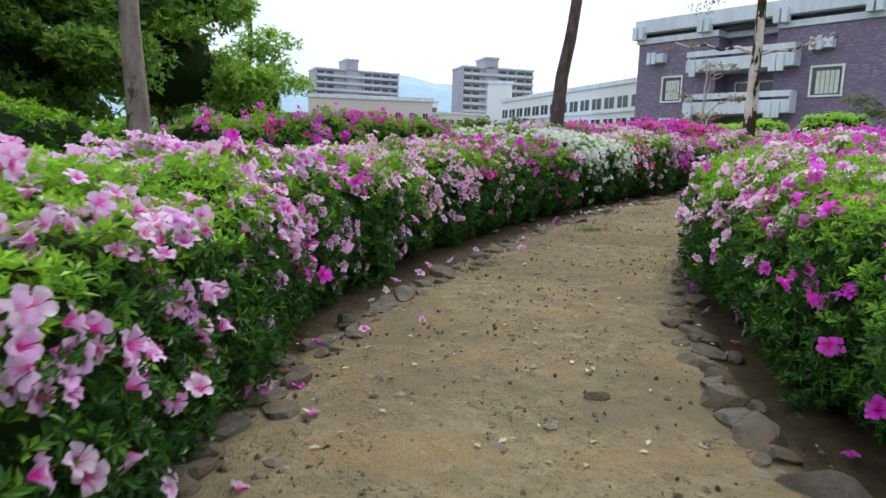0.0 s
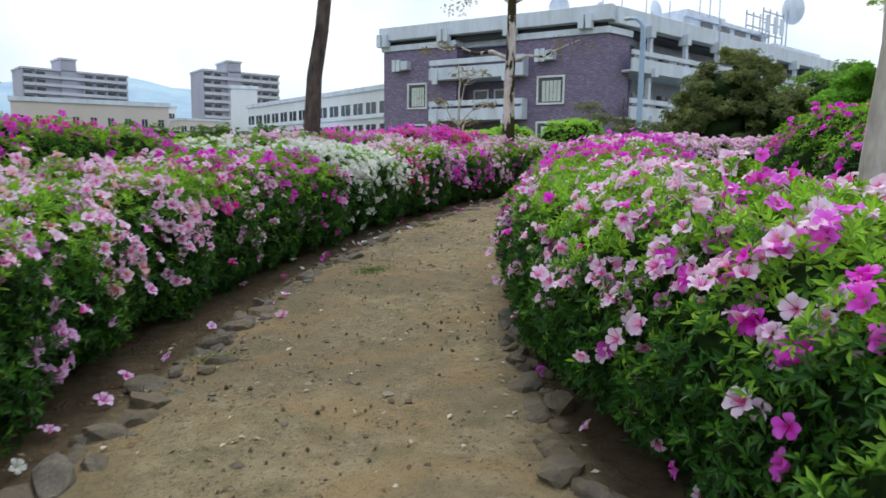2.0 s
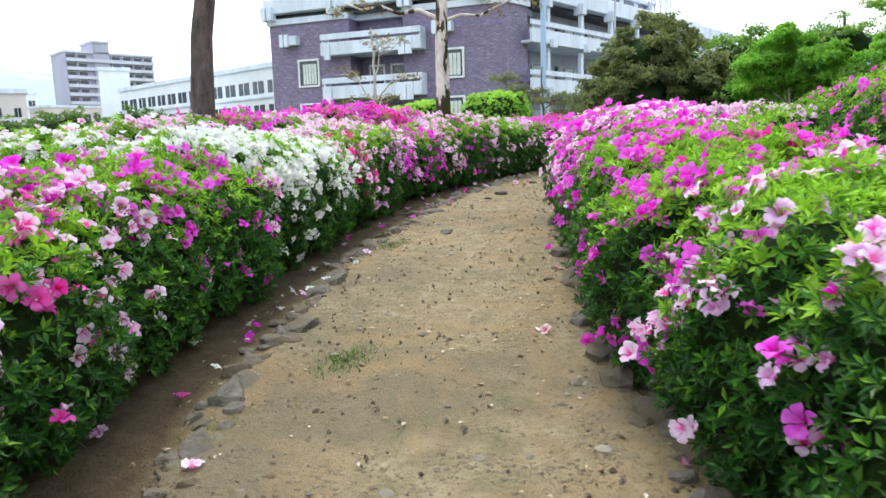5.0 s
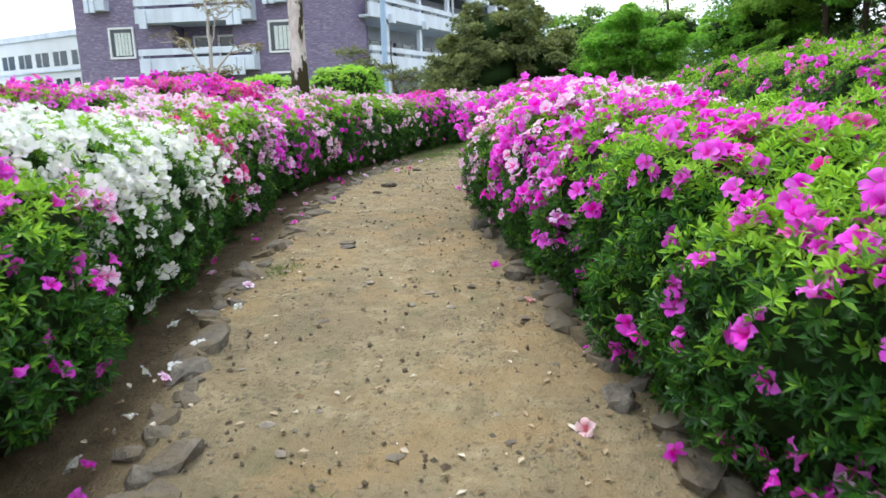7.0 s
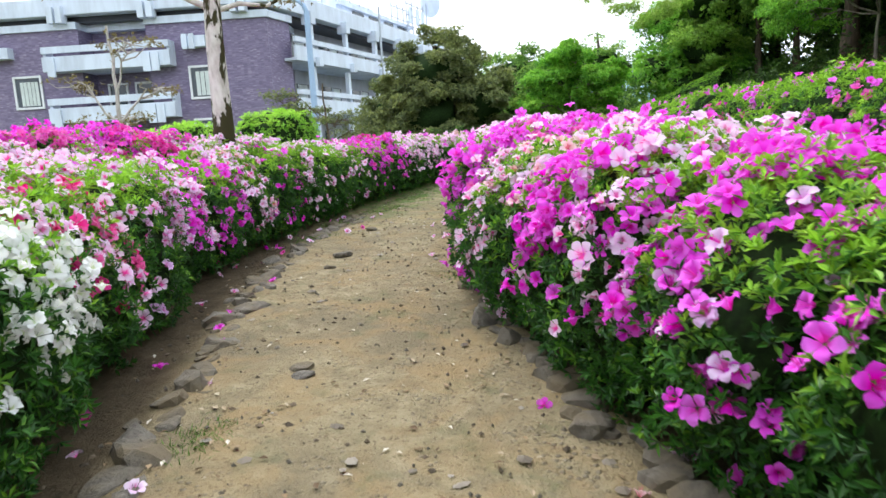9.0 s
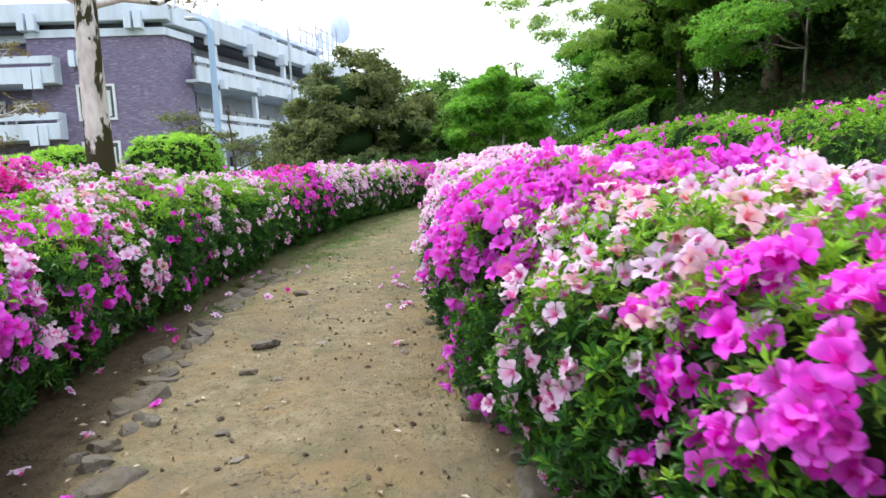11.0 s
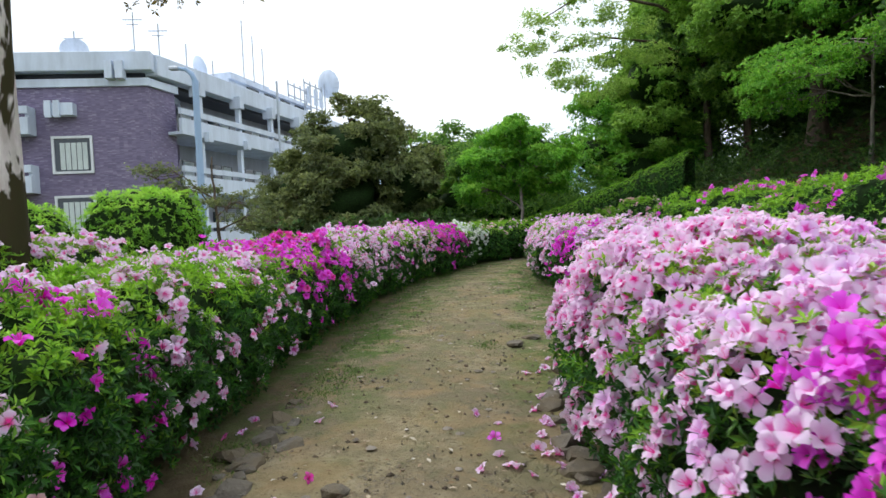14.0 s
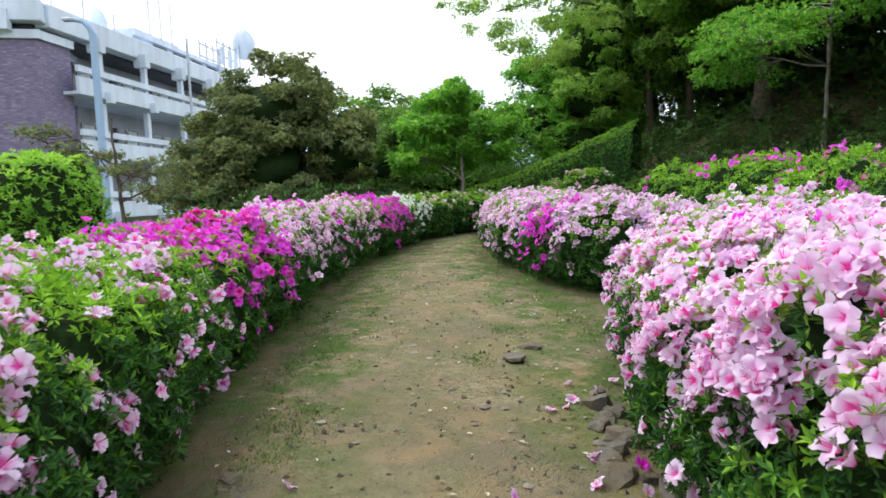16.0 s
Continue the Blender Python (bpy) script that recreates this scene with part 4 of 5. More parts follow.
tree("feathery_tree", 33.5, 17.4, 4.0, 0.07, [(0, -0.6, 2.4, 1.3, 1.4, 0.3), (0.3, 1.2, 3.0, 1.3, 1.1, 0.3), (0, 2.2, 3.6, 0.9, 0.9, 0.2), (-0.2, -1.6, 1.7, 1.3, 1.2, 0.35)], "leaf_olive", "bark_pine", "sparse feathery small tree in front of the building", leaves=6000, size=0.10, clump=0.4, seed=13)
for x, y, h, r, leaf, n, s in [(46, 10.5, 6.2, 3.2, "leaf_tree", 32000, 14), (52, 6.0, 8.5, 3.6, "leaf_tree", 32000, 15), (42, 16.5, 4.0, 2.4, "leaf_olive", 16000, 16), (41.5, 8.2, 5.0, 2.4, "leaf_tree", 24000, 17)]:
    tree("woodland_tree", x, y, h, 0.2, [(0, 0, h * 0.72, r, r, h * 0.26), (0.4, 1.2, h * 0.42, r * 0.8, r * 0.8, h * 0.24), (-0.4, -1.2, h * 0.3, r * 0.8, r * 0.9, h * 0.24)], leaf, "bark_pine", "leafy green tree closing the far end of the garden", leaves=n, size=0.17, clump=0.7, seed=s)
# wooded bank
tree("spreading_tree", 43.5, -2.6, 12.5, 0.3, [(0, 0, 9.5, 4.5, 4.2, 3.0), (-1.0, 2.2, 6.0, 3.2, 3.0, 2.0), (-1.5, -2.5, 6.5, 3.5, 3.0, 2.4), (-2.6, 1.6, 3.4, 2.4, 2.6, 1.4)], "leaf_tree", "bark_pine", "tall spreading woodland tree on the bank", leaves=60000, size=0.22, clump=0.8, seed=18)
g0 = float(ground_z(39.5, -1.0))
sprays = [(-3.5, yy - 0.5, zz - g0, 1.0, 0.95, 0.34) for yy, zz in ((8.0, 8.7), (7.3, 7.9), (7.4, 9.4), (6.6, 7.2), (6.2, 8.7), (5.6, 6.6), (5.0, 8.0), (5.3, 9.5), (4.4, 7.0), (6.8, 10.3), (5.8, 10.6), (4.3, 9.0), (4.6, 10.8), (3.6, 8.0))]
arches = [([(0, 0, 7.0), (-1.2, 2.0, 8.4), (-2.4, 4.4, 8.9), (-3.2, 5.8, 8.4), (-3.5, 7.4, 12.8 - g0)], 0.10), ([(0, 0, 6.2), (-1.4, 2.2, 7.0), (-2.6, 4.6, 7.2), (-3.4, 5.6, 6.9), (-3.6, 6.8, 6.2)], 0.08), ([(0, 0, 5.0), (-1.4, 2.4, 5.6), (-2.6, 4.6, 5.6), (-3.5, 6.6, 4.9)], 0.07), ([(-2.4, 4.4, 8.9), (-3.0, 5.4, 9.8), (-3.4, 6.8, 10.2)], 0.05), ([(-2.6, 4.6, 7.2), (-3.2, 5.4, 8.2), (-3.5, 6.4, 8.6)], 0.04)]
tree("overhanging_tree", 39.5, -1.0, 11.0, 0.16, sprays, "leaf_light", "bark_pine", "tree with thin leafy branches hanging out over the sky", leaves=26000, size=0.085, clump=0.5, seed=19, dense=False, limbs=False, twigs=0, extra=arches)
tree("spring_green_tree", 40.6, 0.0, 9.0, 0.18, [(0, 0.8, 5.0, 2.8, 2.2, 1.6), (-0.5, -0.8, 7.6, 3.2, 2.8, 1.9), (0, 1.0, 2.8, 2.4, 2.0, 1.3), (-1.8, -2.0, 4.4, 2.4, 2.2, 1.5)], "leaf_spring", "bark_pine", "yellow-green leafy tree at the edge of the wood", leaves=56000, size=0.17, clump=0.6, seed=38)
tree("low_spreading_tree", 42.5, 2.2, 6.5, 0.16, [(0, 0.6, 3.2, 2.4, 2.2, 1.3), (-1.4, -0.6, 2.2, 2.2, 2.0, 1.2), (0, -1.6, 5.0, 2.6, 2.4, 1.6), (-1.0, -2.2, 2.6, 2.0, 2.0, 1.4), (1.2, 0, 5.6, 2.4, 2.0, 1.2)], "leaf_maple", "bark_pine", "spreading yellow-green tree at the foot of the bank", leaves=42000, size=0.17, clump=0.6, seed=31)
tree("low_spreading_tree", 39.0, -2.4, 6.0, 0.16, [(0, 0.4, 3.4, 2.4, 2.0, 1.2), (-1.0, -1.6, 4.2, 2.4, 2.2, 1.4), (0.8, 1.0, 5.2, 2.2, 2.0, 1.3)], "leaf_tree", "bark_pine", "spreading green tree above the bank hedge", leaves=32000, size=0.18, clump=0.6, seed=32)
tree("low_spreading_tree", 29.0, -5.0, 6.0, 0.16, [(0, 0.4, 4.6, 2.8, 2.4, 1.4), (-2.0, -0.6, 4.0, 2.6, 2.2, 1.3), (1.6, 0.6, 5.6, 2.6, 2.0, 1.4)], "leaf_tree", "bark_pine", "green tree low on the shaded bank", leaves=30000, size=0.18, clump=0.6, seed=33)
tree("spreading_tree", 35.0, -3.2, 11.0, 0.26, [(0, 0, 8.6, 4.0, 3.8, 2.6), (-1.0, 2.6, 4.4, 3.0, 2.4, 0.9), (0.5, 2.2, 6.0, 2.8, 2.4, 1.2), (-2.0, -0.5, 5.4, 3.0, 2.4, 1.4)], "leaf_spring", "bark_pine", "broad woodland tree with layered low branches", leaves=52000, size=0.2, clump=0.7, seed=20)
tree("layered_tree", 30.5, -2.4, 6.5, 0.06, [(-1.0, 2.4, 2.9, 2.6, 1.3, 0.4), (0.6, 2.2, 3.4, 2.2, 1.3, 0.4), (-2.2, 1.2, 3.3, 2.0, 1.3, 0.4), (0, 0, 5.6, 2.6, 2.4, 1.2), (1.5, 1.6, 2.5, 1.6, 1.2, 0.4)], "leaf_maple", "bark_grey", "tree with flat bright green tiers of leaves", leaves=20000, size=0.12, clump=0.5, seed=21)
for x, y, h, r, leaf, n, s in [(25.0, -4.5, 8.5, 3.8, "leaf_tree", 36000, 22), (19.0, -4.8, 8.0, 3.8, "leaf_tree", 30000, 23), (13.0, -5.0, 8.0, 3.4, "leaf_tree", 20000, 24), (31.0, -9.0, 11.0, 5.0, "leaf_dark", 36000, 25), (38.0, -8.5, 12.0, 5.2, "leaf_dark", 36000, 26), (23.0, -10.0, 11.0, 5.0, "leaf_dark", 24000, 27), (48.0, -6.0, 12.0, 5.2, "leaf_tree", 30000, 28), (45.0, -14.0, 13.0, 5.5, "leaf_dark", 20000, 29), (27.0, -15.0, 13.0, 6.0, "leaf_dark", 22000, 34), (35.0, -16.0, 13.0, 6.0, "leaf_dark", 22000, 35), (18.0, -11.0, 12.0, 5.5, "leaf_dark", 22000, 36), (28.0, -8.0, 10.0, 4.6, "leaf_tree", 26000, 37)]:
    tree("woodland_tree", x, y, h, 0.24, [(0, 0, h * 0.76, r, r, h * 0.24), (0.5, 1.8, h * 0.48, r * 0.9, r * 0.75, h * 0.2), (-1.6, -0.4, h * 0.42, r * 0.9, r * 0.8, h * 0.2), (1.8, 0.4, h * 0.3, r * 0.8, r * 0.7, h * 0.16)], leaf, "bark_pine", "dense green woodland tree on the dark bank", leaves=n, size=0.24, clump=0.85, seed=s)


# undergrowth along the foot of the bank
def undergrowth(x0, x1, y_of, n, leaf, seed, name, label, rise=0.7, size=0.12):
    g = np.random.default_rng(seed)
    xs = g.uniform(x0, x1, n)
    ys = np.array([y_of(v) for v in xs]) + g.normal(0, 1.3, n)
    P = np.column_stack([xs, ys, ground_z(xs, ys) + g.uniform(0, 1, n) ** 1.3 * rise * (0.5 + 0.5 * np.sin(xs * 1.7 + ys * 1.1) ** 2)])
    v, f, yv = leaf_cloud(P, np.tile(UP, (n, 1)), size, 0.4, 5, g.uniform(0, 0.55, n), g)
    ob = new(name, mesh_np(name, v, f, M[leaf], {"young_lit": yv}))
    return tagged(ob, label, "undergrowth", kind="stuff")


undergrowth(10, 46, lambda v: float(np.interp(v, [10, 20, 30, 36, 46], [0.4, 0.6, 1.6, 4.0, 3.0])), 9000, "leaf_tree", 41, "undergrowth", "low ferns and weeds on the shaded bank")
undergrowth(10, 46, lambda v: float(np.interp(v, [10, 20, 30, 36, 46], [-3.0, -3.0, -2.0, 0.0, -1.0])), 9000, "leaf_dark", 42, "bank_scrub", "dark scrub under the trees of the bank", 1.2, 0.15)
undergrowth(40, 60, lambda v: -0.5, 9000, "leaf_tree", 46, "wood_thicket", "leafy thicket between the trunks of the wood", 5.5, 0.28)
undergrowth(12, 48, lambda v: float(np.interp(v, [12, 20, 30, 36, 48], [-8.0, -8.5, -8.0, -7.0, -7.0])), 17000, "leaf_dark", 44, "bank_thicket", "dark thicket high on the wooded bank", 6.5, 0.32)
undergrowth(38, 54, lambda v: float(np.interp(v, [38, 46, 54], [5.5, 5.0, 5.0])), 8000, "leaf_tree", 45, "thicket", "green thicket between the maple and the wood", 3.2, 0.2)
undergrowth(30, 46, lambda v: float(np.interp(v, [30, 36, 46], [12.5, 11.0, 10.0])), 6000, "leaf_dark", 43, "dark_scrub", "dark scrub below the evergreen oak", 1.5, 0.15)


# ---- buildings ----
def axes(origin, xdir, ydir):
    m = Matrix.Identity(4)
    for r in range(3):
        m[r][0], m[r][1], m[r][3] = (xdir + (0,))[r] if r < 2 else 0.0, (ydir + (0,))[r] if r < 2 else 0.0, origin[r]
    return m


def window(parent, x0, z0, x1, z1, y, bars=5, curtain=True):
    """A deep pale frame with a dark inner frame, curtain and pane, on a wall whose face is at y (outside is -y)."""
    w = 0.2
    bm = bmesh.new()
    rings = [[bm.verts.new((x, yy, z)) for x, z in ((x0 + e, z0 + e), (x1 - e, z0 + e), (x1 - e, z1 - e), (x0 + e, z1 - e))] for e, yy in ((0, y + 0.25), (0, y - 0.18), (w, y - 0.18), (w, y + 0.25))]
    for ra, rb in zip(rings, rings[1:] + rings[:1]):
        for q in range(4):
            bm.faces.new((ra[q], ra[(q + 1) % 4], rb[(q + 1) % 4], rb[q]))
    bmesh.ops.recalc_face_normals(bm, faces=bm.faces)
    frame_ob = part("window", bm, M["frame"], parent, "white framed square window")
    part("pane", boxes((x0 + w, y - 0.05, z0 + w, x1 - w, y - 0.01, z1 - w)), M["glass"], frame_ob, "dark glass pane")
    if curtain:
        wx = (x1 - x0 - 2 * w)
        for b in range(bars):
            a = x0 + w + 0.42 + b * (wx - 0.6) / bars
            part("curtain", boxes((a, y - 0.09, z0 + w + 0.12, a + (wx - 0.6) / bars * 0.84, y - 0.055, z1 - w - 0.35)), M["curtain"], frame_ob)
    return frame_ob


office = empty("office_building", 66, 35.9, -4.0, "purple-brown tiled office building with pale concrete balconies and parapet", "building")
cf, sf = math.cos(radians(11)), math.sin(radians(11))
cs, ss = math.cos(radians(9.5)), math.sin(radians(9.5))
front = child("front_wing", None, office)
front.matrix_basis = axes((0, 0, 4.0), (sf, -cf), (cf, sf))
side = child("side_wing", None, office)
side.matrix_basis = axes((0, 0, 4.0), (cs, -ss), (ss, cs))
# front: x runs from the far end (-28.4) to the corner (0)
part("brick_wall", boxes((-11.4, 0, -8, 0.1, 12, 15.0)), M["brick"], front, "purple tile clad wall")
part("brick_wall", boxes((-28.3, 0, -8, -17.9, 12, 15.0)), M["brick"], front, "purple tile clad wall")
part("recessed_wall", boxes((-17.9, 2.6, -8, -11.4, 12, 15.0)), M["brick"], front, "recessed tile wall behind the balconies")
for x0, y0, x1 in ((-28.5, -0.25, -17.9), (-17.9, 1.6, -11.4), (-11.4, -0.25, 0.3)):
    part("cornice", boxes((x0, y0, 15.0, x1, 11, 15.65)), M["concrete"], front)
# recessed slot whose shadow is put in as a near-black block
part("roof_slot", boxes((-28.1, 0.5, 15.65, -0.4, 11, 16.2)), M["slot_shade"], front, "slot under the parapet, filled near-black as painted shadow")
part("parapet", boxes((-28.6, -0.7, 16.2, 0.6, 11, 17.75), bevel=0.05), M["concrete"], front)
for x in (-27.9, -19.3, -10.8, -2.2):
    part("bracket", boxes((x - 0.7, -1.2, 15.45, x - 0.12, -0.2, 16.9), (x + 0.12, -1.2, 15.45, x + 0.7, -0.2, 16.9)), M["concrete"], front)
for z0, z1 in ((11.05, 13.3), (6.35, 8.6)):
    b = part("balcony", boxes((-20.8, -1.5, z0, -8.8, 2.55, z0 + 0.25)), M["concrete"], front)
    part("balcony_wall", boxes((-20.8, -1.5, z0 + 0.25, -8.8, -1.2, z0 + 1.35)), M["concrete"], b)
    part("balcony_rail", boxes((-20.8, -1.5, z0 + 1.65, -8.8, -1.2, z1)), M["concrete"], b)
    for x in (-20.8, -9.1):
        part("balcony_end", boxes((x, -1.2, z0 + 0.25, x + 0.3, 0, z1)), M["concrete"], b)
    for x in (-19.9, -10.9, -10.1):
        part("balcony_bracket", boxes((x - 0.35, -1.75, z0 - 0.5, x + 0.35, -1.52, z0 + 1.2)), M["concrete"], b)
    for x in (-16.9, -14.2):
        window(front, x, z0 - 3.6, x + 2.0, z0 - 0.9, 2.6, 2, False)
for z in (7.9, 3.0):
    window(front, -7.7, z, -4.5, z + 3.1, 0)
    window(front, -24.7, z, -21.9, z + 3.1, 0)
for x in (-6.7, -25.4):
    part("concrete_box", boxes((x - 1.1, -0.9, 12.6, x + 1.1, 0, 13.6), (x - 0.95, -1.15, 12.4, x - 0.5, -0.9, 13.75), (x - 0.3, -1.15, 12.4, x + 0.15, -0.9, 13.75)), M["concrete"], front)
# side: x runs away from the corner
part("brick_wall", boxes((0.1, 0.02, -8, 3.8, 12, 15.0)), M["brick"], side, "purple tile clad wall")
part("cornice", boxes((0.3, -0.25, 15.0, 4.0, 3, 15.65)), M["concrete"], side)
# same near-black shadow block along the side parapet
part("roof_slot", boxes((0.4, 0.5, 15.65, 62, 12, 16.2)), M["slot_shade"], side, "slot under the parapet, filled near-black as painted shadow")
part("parapet", boxes((0.62, -0.7, 15.95, 64, 12, 17.7), bevel=0.05), M["concrete"], side)
# gallery shade is put into this wall's darker concrete colour
part("rear_wall", boxes((3.8, 3.2, -8, 62, 12, 15.9)), M["concrete_dim"], side, "wall behind the galleries, painted dark for their shade")
for z0 in (11.5, 6.5, 1.5):
    g_ob = part("gallery", boxes((2.6, -1.4, z0 - 0.25, 62, 3.2, z0)), M["concrete"], side)
    part("gallery_wall", boxes((2.6, -1.4, z0, 62, -1.1, z0 + 1.15)), M["concrete"], g_ob)
    part("gallery_rail", boxes((2.6, -1.4, z0 + 1.5, 62, -1.1, z0 + 2.0)), M["concrete"], g_ob)
    for x in range(6, 62, 7):
        part("post", boxes((x, -1.05, z0, x + 0.5, -0.6, z0 + 4.4)), M["concrete"], side)
        part("gallery_bracket", boxes((x - 0.1, -1.9, z0 - 0.6, x + 0.6, -1.42, z0 + 0.3)), M["concrete"], g_ob)
        pane = part("gallery_window", boxes((x + 1.0, 3.05, z0 + 0.9, x + 5.2, 3.15, z0 + 3.3)), M["glass"], side, "dark gallery window")
        part("mullion", boxes((x + 3.0, 2.95, z0 + 0.9, x + 3.15, 3.05, z0 + 3.3)), M["frame"], pane)
        part("blind", boxes((x + 3.3, 2.98, z0 + 1.1, x + 4.8, 3.03, z0 + 3.2)), M["curtain"], pane)
for x in range(6, 62, 7):
    part("bracket", boxes((x - 0.3, -1.4, 15.1, x + 0.5, -0.2, 16.3)), M["concrete"], side)
part("penthouse", boxes((22, 5, 17.7, 44, 16, 20.9), (26, 7, 20.9, 36, 16, 22.4)), M["concrete"], side)
part("penthouse", boxes((44, 3.5, 17.7, 60, 14, 19.6)), M["concrete"], side)
part("ledge", boxes((21.6, 4.5, 18.3, 44.4, 5, 18.8), (21.6, 4.5, 20.5, 44.4, 5, 21.0)), M["concrete"], side)
for x in (26, 30.5, 35, 39.5):
    part("penthouse_window", boxes((x, 4.9, 18.9, x + 3.0, 4.98, 20.4)), M["glass"], side)


def dish(parent, x, y, z, r, ax):
    n = 16
    bm = bmesh.new()
    rings = []
    for i in range(5):
        rr = r * i / 4
        rings.append([bm.verts.new((rr * math.cos(a * 2 * math.pi / n), rr * math.sin(a * 2 * math.pi / n), 0.45 * rr * rr / r)) for a in range(n)] if i else [bm.verts.new((0, 0, 0))])
    for a in range(n):
        bm.faces.new((rings[0][0], rings[1][a], rings[1][(a + 1) % n]))
        for i in range(1, 4):
            bm.faces.new((rings[i][a], rings[i + 1][a], rings[i + 1][(a + 1) % n], rings[i][(a + 1) % n]))
    bm.transform(pose(x, y, z, *ax))
    ob = part("satellite_dish", bm, M["concrete"], parent, "pale round satellite dish")
    part("dish_mast", boxes((x - 0.08, y - 0.08, 17.6, x + 0.08, y + 0.08, z)), M["steel"], ob)


dish(front, -6.6, 3.0, 18.6, 1.15, (75, 0, 20))
dish(front, -1.8, 3.0, 18.2, 0.6, (75, 0, -20))
dish(side, 10.5, 2.0, 18.9, 1.2, (70, 0, 60))
dish(side, 48.5, 4.0, 25.0, 2.2, (80, 0, 70))
for z in (20.6, 22.2, 23.8):
    part("antenna_frame", boxes((41.0, 4, z, 47.5, 4.15, z + 0.15), (41.0, 6.5, z, 47.5, 6.65, z + 0.15)), M["steel"], side, "steel antenna frame")
for x in (41.0, 43.1, 45.2, 47.3):
    part("antenna_leg", boxes((x, 4, 19.5, x + 0.16, 4.16, 24.4), (x, 6.5, 19.5, x + 0.16, 6.66, 24.4)), M["steel"], side)
for x in (41.6, 44.0, 46.0):
    part("panel_antenna", boxes((x, 3.6, 21.0, x + 0.9, 3.95, 23.4), bevel=0.05), M["concrete"], side, "pale panel antenna")
for x, z in ((14, 22.6), (16, 21.4), (26, 28.5), (28.5, 27.3), (31, 26.3), (19, 22.0)):
    part("mast", boxes((x, 5.2, 18.2, x + 0.1, 5.3, z)), M["steel"], side)
for x, z in ((-7, 20.8), (-2.0, 22.4), (0.1, 21.4)):
    a = part("aerial", boxes((x, 4, 18.2, x + 0.09, 4.09, z)), M["steel"], front)
    part("crossbar", boxes((x - 0.8, 4, z - 0.7, x + 0.8, 4.06, z - 0.62), (x - 0.5, 4, z - 1.1, x + 0.5, 4.06, z - 1.04)), M["steel"], a)

lamp = empty("street_lamp", 59.8, 29.1, -4.0, "tall pale blue steel lamp post by the building", "street lamp")
child("pole", mesh_np("pole", *tube_np([(0, 0, 0), (0, 0, 8), (0, 0, 17.7)], [0.30, 0.27, 0.24], 10), M["lamp_blue"], smooth=True), lamp)
child("arm", mesh_np("arm", *tube_np([(0, 0, 17.6), (-0.05, 0.2, 18.2), (-0.1, 0.6, 18.55), (-0.15, 1.2, 18.65)], [0.22, 0.19, 0.16, 0.13], 8), M["lamp_blue"], smooth=True), lamp)
part("lamp_head", boxes((-0.4, 1.1, 18.53, 0.1, 1.8, 18.78), bevel=0.06), M["steel"], lamp, "grey lamp head")
lamp2 = empty("light_pole", 71.5, 26.5, -4.0, "thin grey steel pole in front of the galleries", "pole")
child("pole", mesh_np("pole", *tube_np([(0, 0, 0), (0, 0, 20.0)], [0.14, 0.10], 8), M["steel"]), lamp2)


def tower_block(name, x, y, turn, w, d, top, floors, bays, label, core, wall="tower", band="tower_band", z0=-4.0, floor_h=3.0):
    """Flats with a balcony band and a row of windows on each floor. The face at y = 0 looks along -y."""
    b = empty(name, x, y, z0, label, "building", "", turn)
    h = top - z0
    part("wall", boxes((0, 0.9, 0, w, d, h)), M[wall], b)
    part("roof_edge", boxes((-0.3, 0.2, h, w + 0.3, d + 0.3, h + 0.7)), M[band], b)
    if core:
        part("lift_tower", boxes((core[0], 0.2, 0, core[1], d * 0.8, core[2] - z0)), M[wall], b, "taller lift tower")
        part("tower_cap", boxes((core[0] - 0.4, -0.2, core[2] - z0, core[1] + 0.4, d * 0.8 + 0.4, core[2] - z0 + 0.7)), M[band], b)
    for f in range(floors):
        z = h - (f + 1) * floor_h
        if z < 3:
            break
        bal = part("balcony", boxes((0.2, -0.5, z, w - 0.2, 0.9, z + 0.25), (0.2, -0.5, z + 0.25, w - 0.2, -0.3, z + 1.15)), M[band], b)
        for q in range(bays):
            x0 = (q + 0.15) * w / bays
            if core and core[0] - w / bays < x0 < core[1]:
                continue
            part("window", boxes((x0, 0.78, z + 0.4, x0 + 0.7 * w / bays, 0.88, z + 2.4)), M["glass"], b)
            part("divider", boxes((q * w / bays - 0.1, -0.3, z + 0.25, q * w / bays + 0.1, 0.88, z + floor_h)), M[wall], bal)
    return b


tower_block("apartment_tower", 88.5, 286, -5, 37.5, 16, 34.5, 11, 9, "distant mauve-grey apartment tower with balcony rows", (13, 18.5, 39.0))
tower_block("apartment_tower", 137.5, 244.5, -12, 31.0, 16, 35.6, 11, 8, "distant mauve-grey apartment tower beside a white block", (9.5, 15.0, 39.6))
tower_block("apartment_tower", 25, 290, -3, 14, 16, 30.5, 9, 4, "distant pale apartment tower", None, "tower_band")


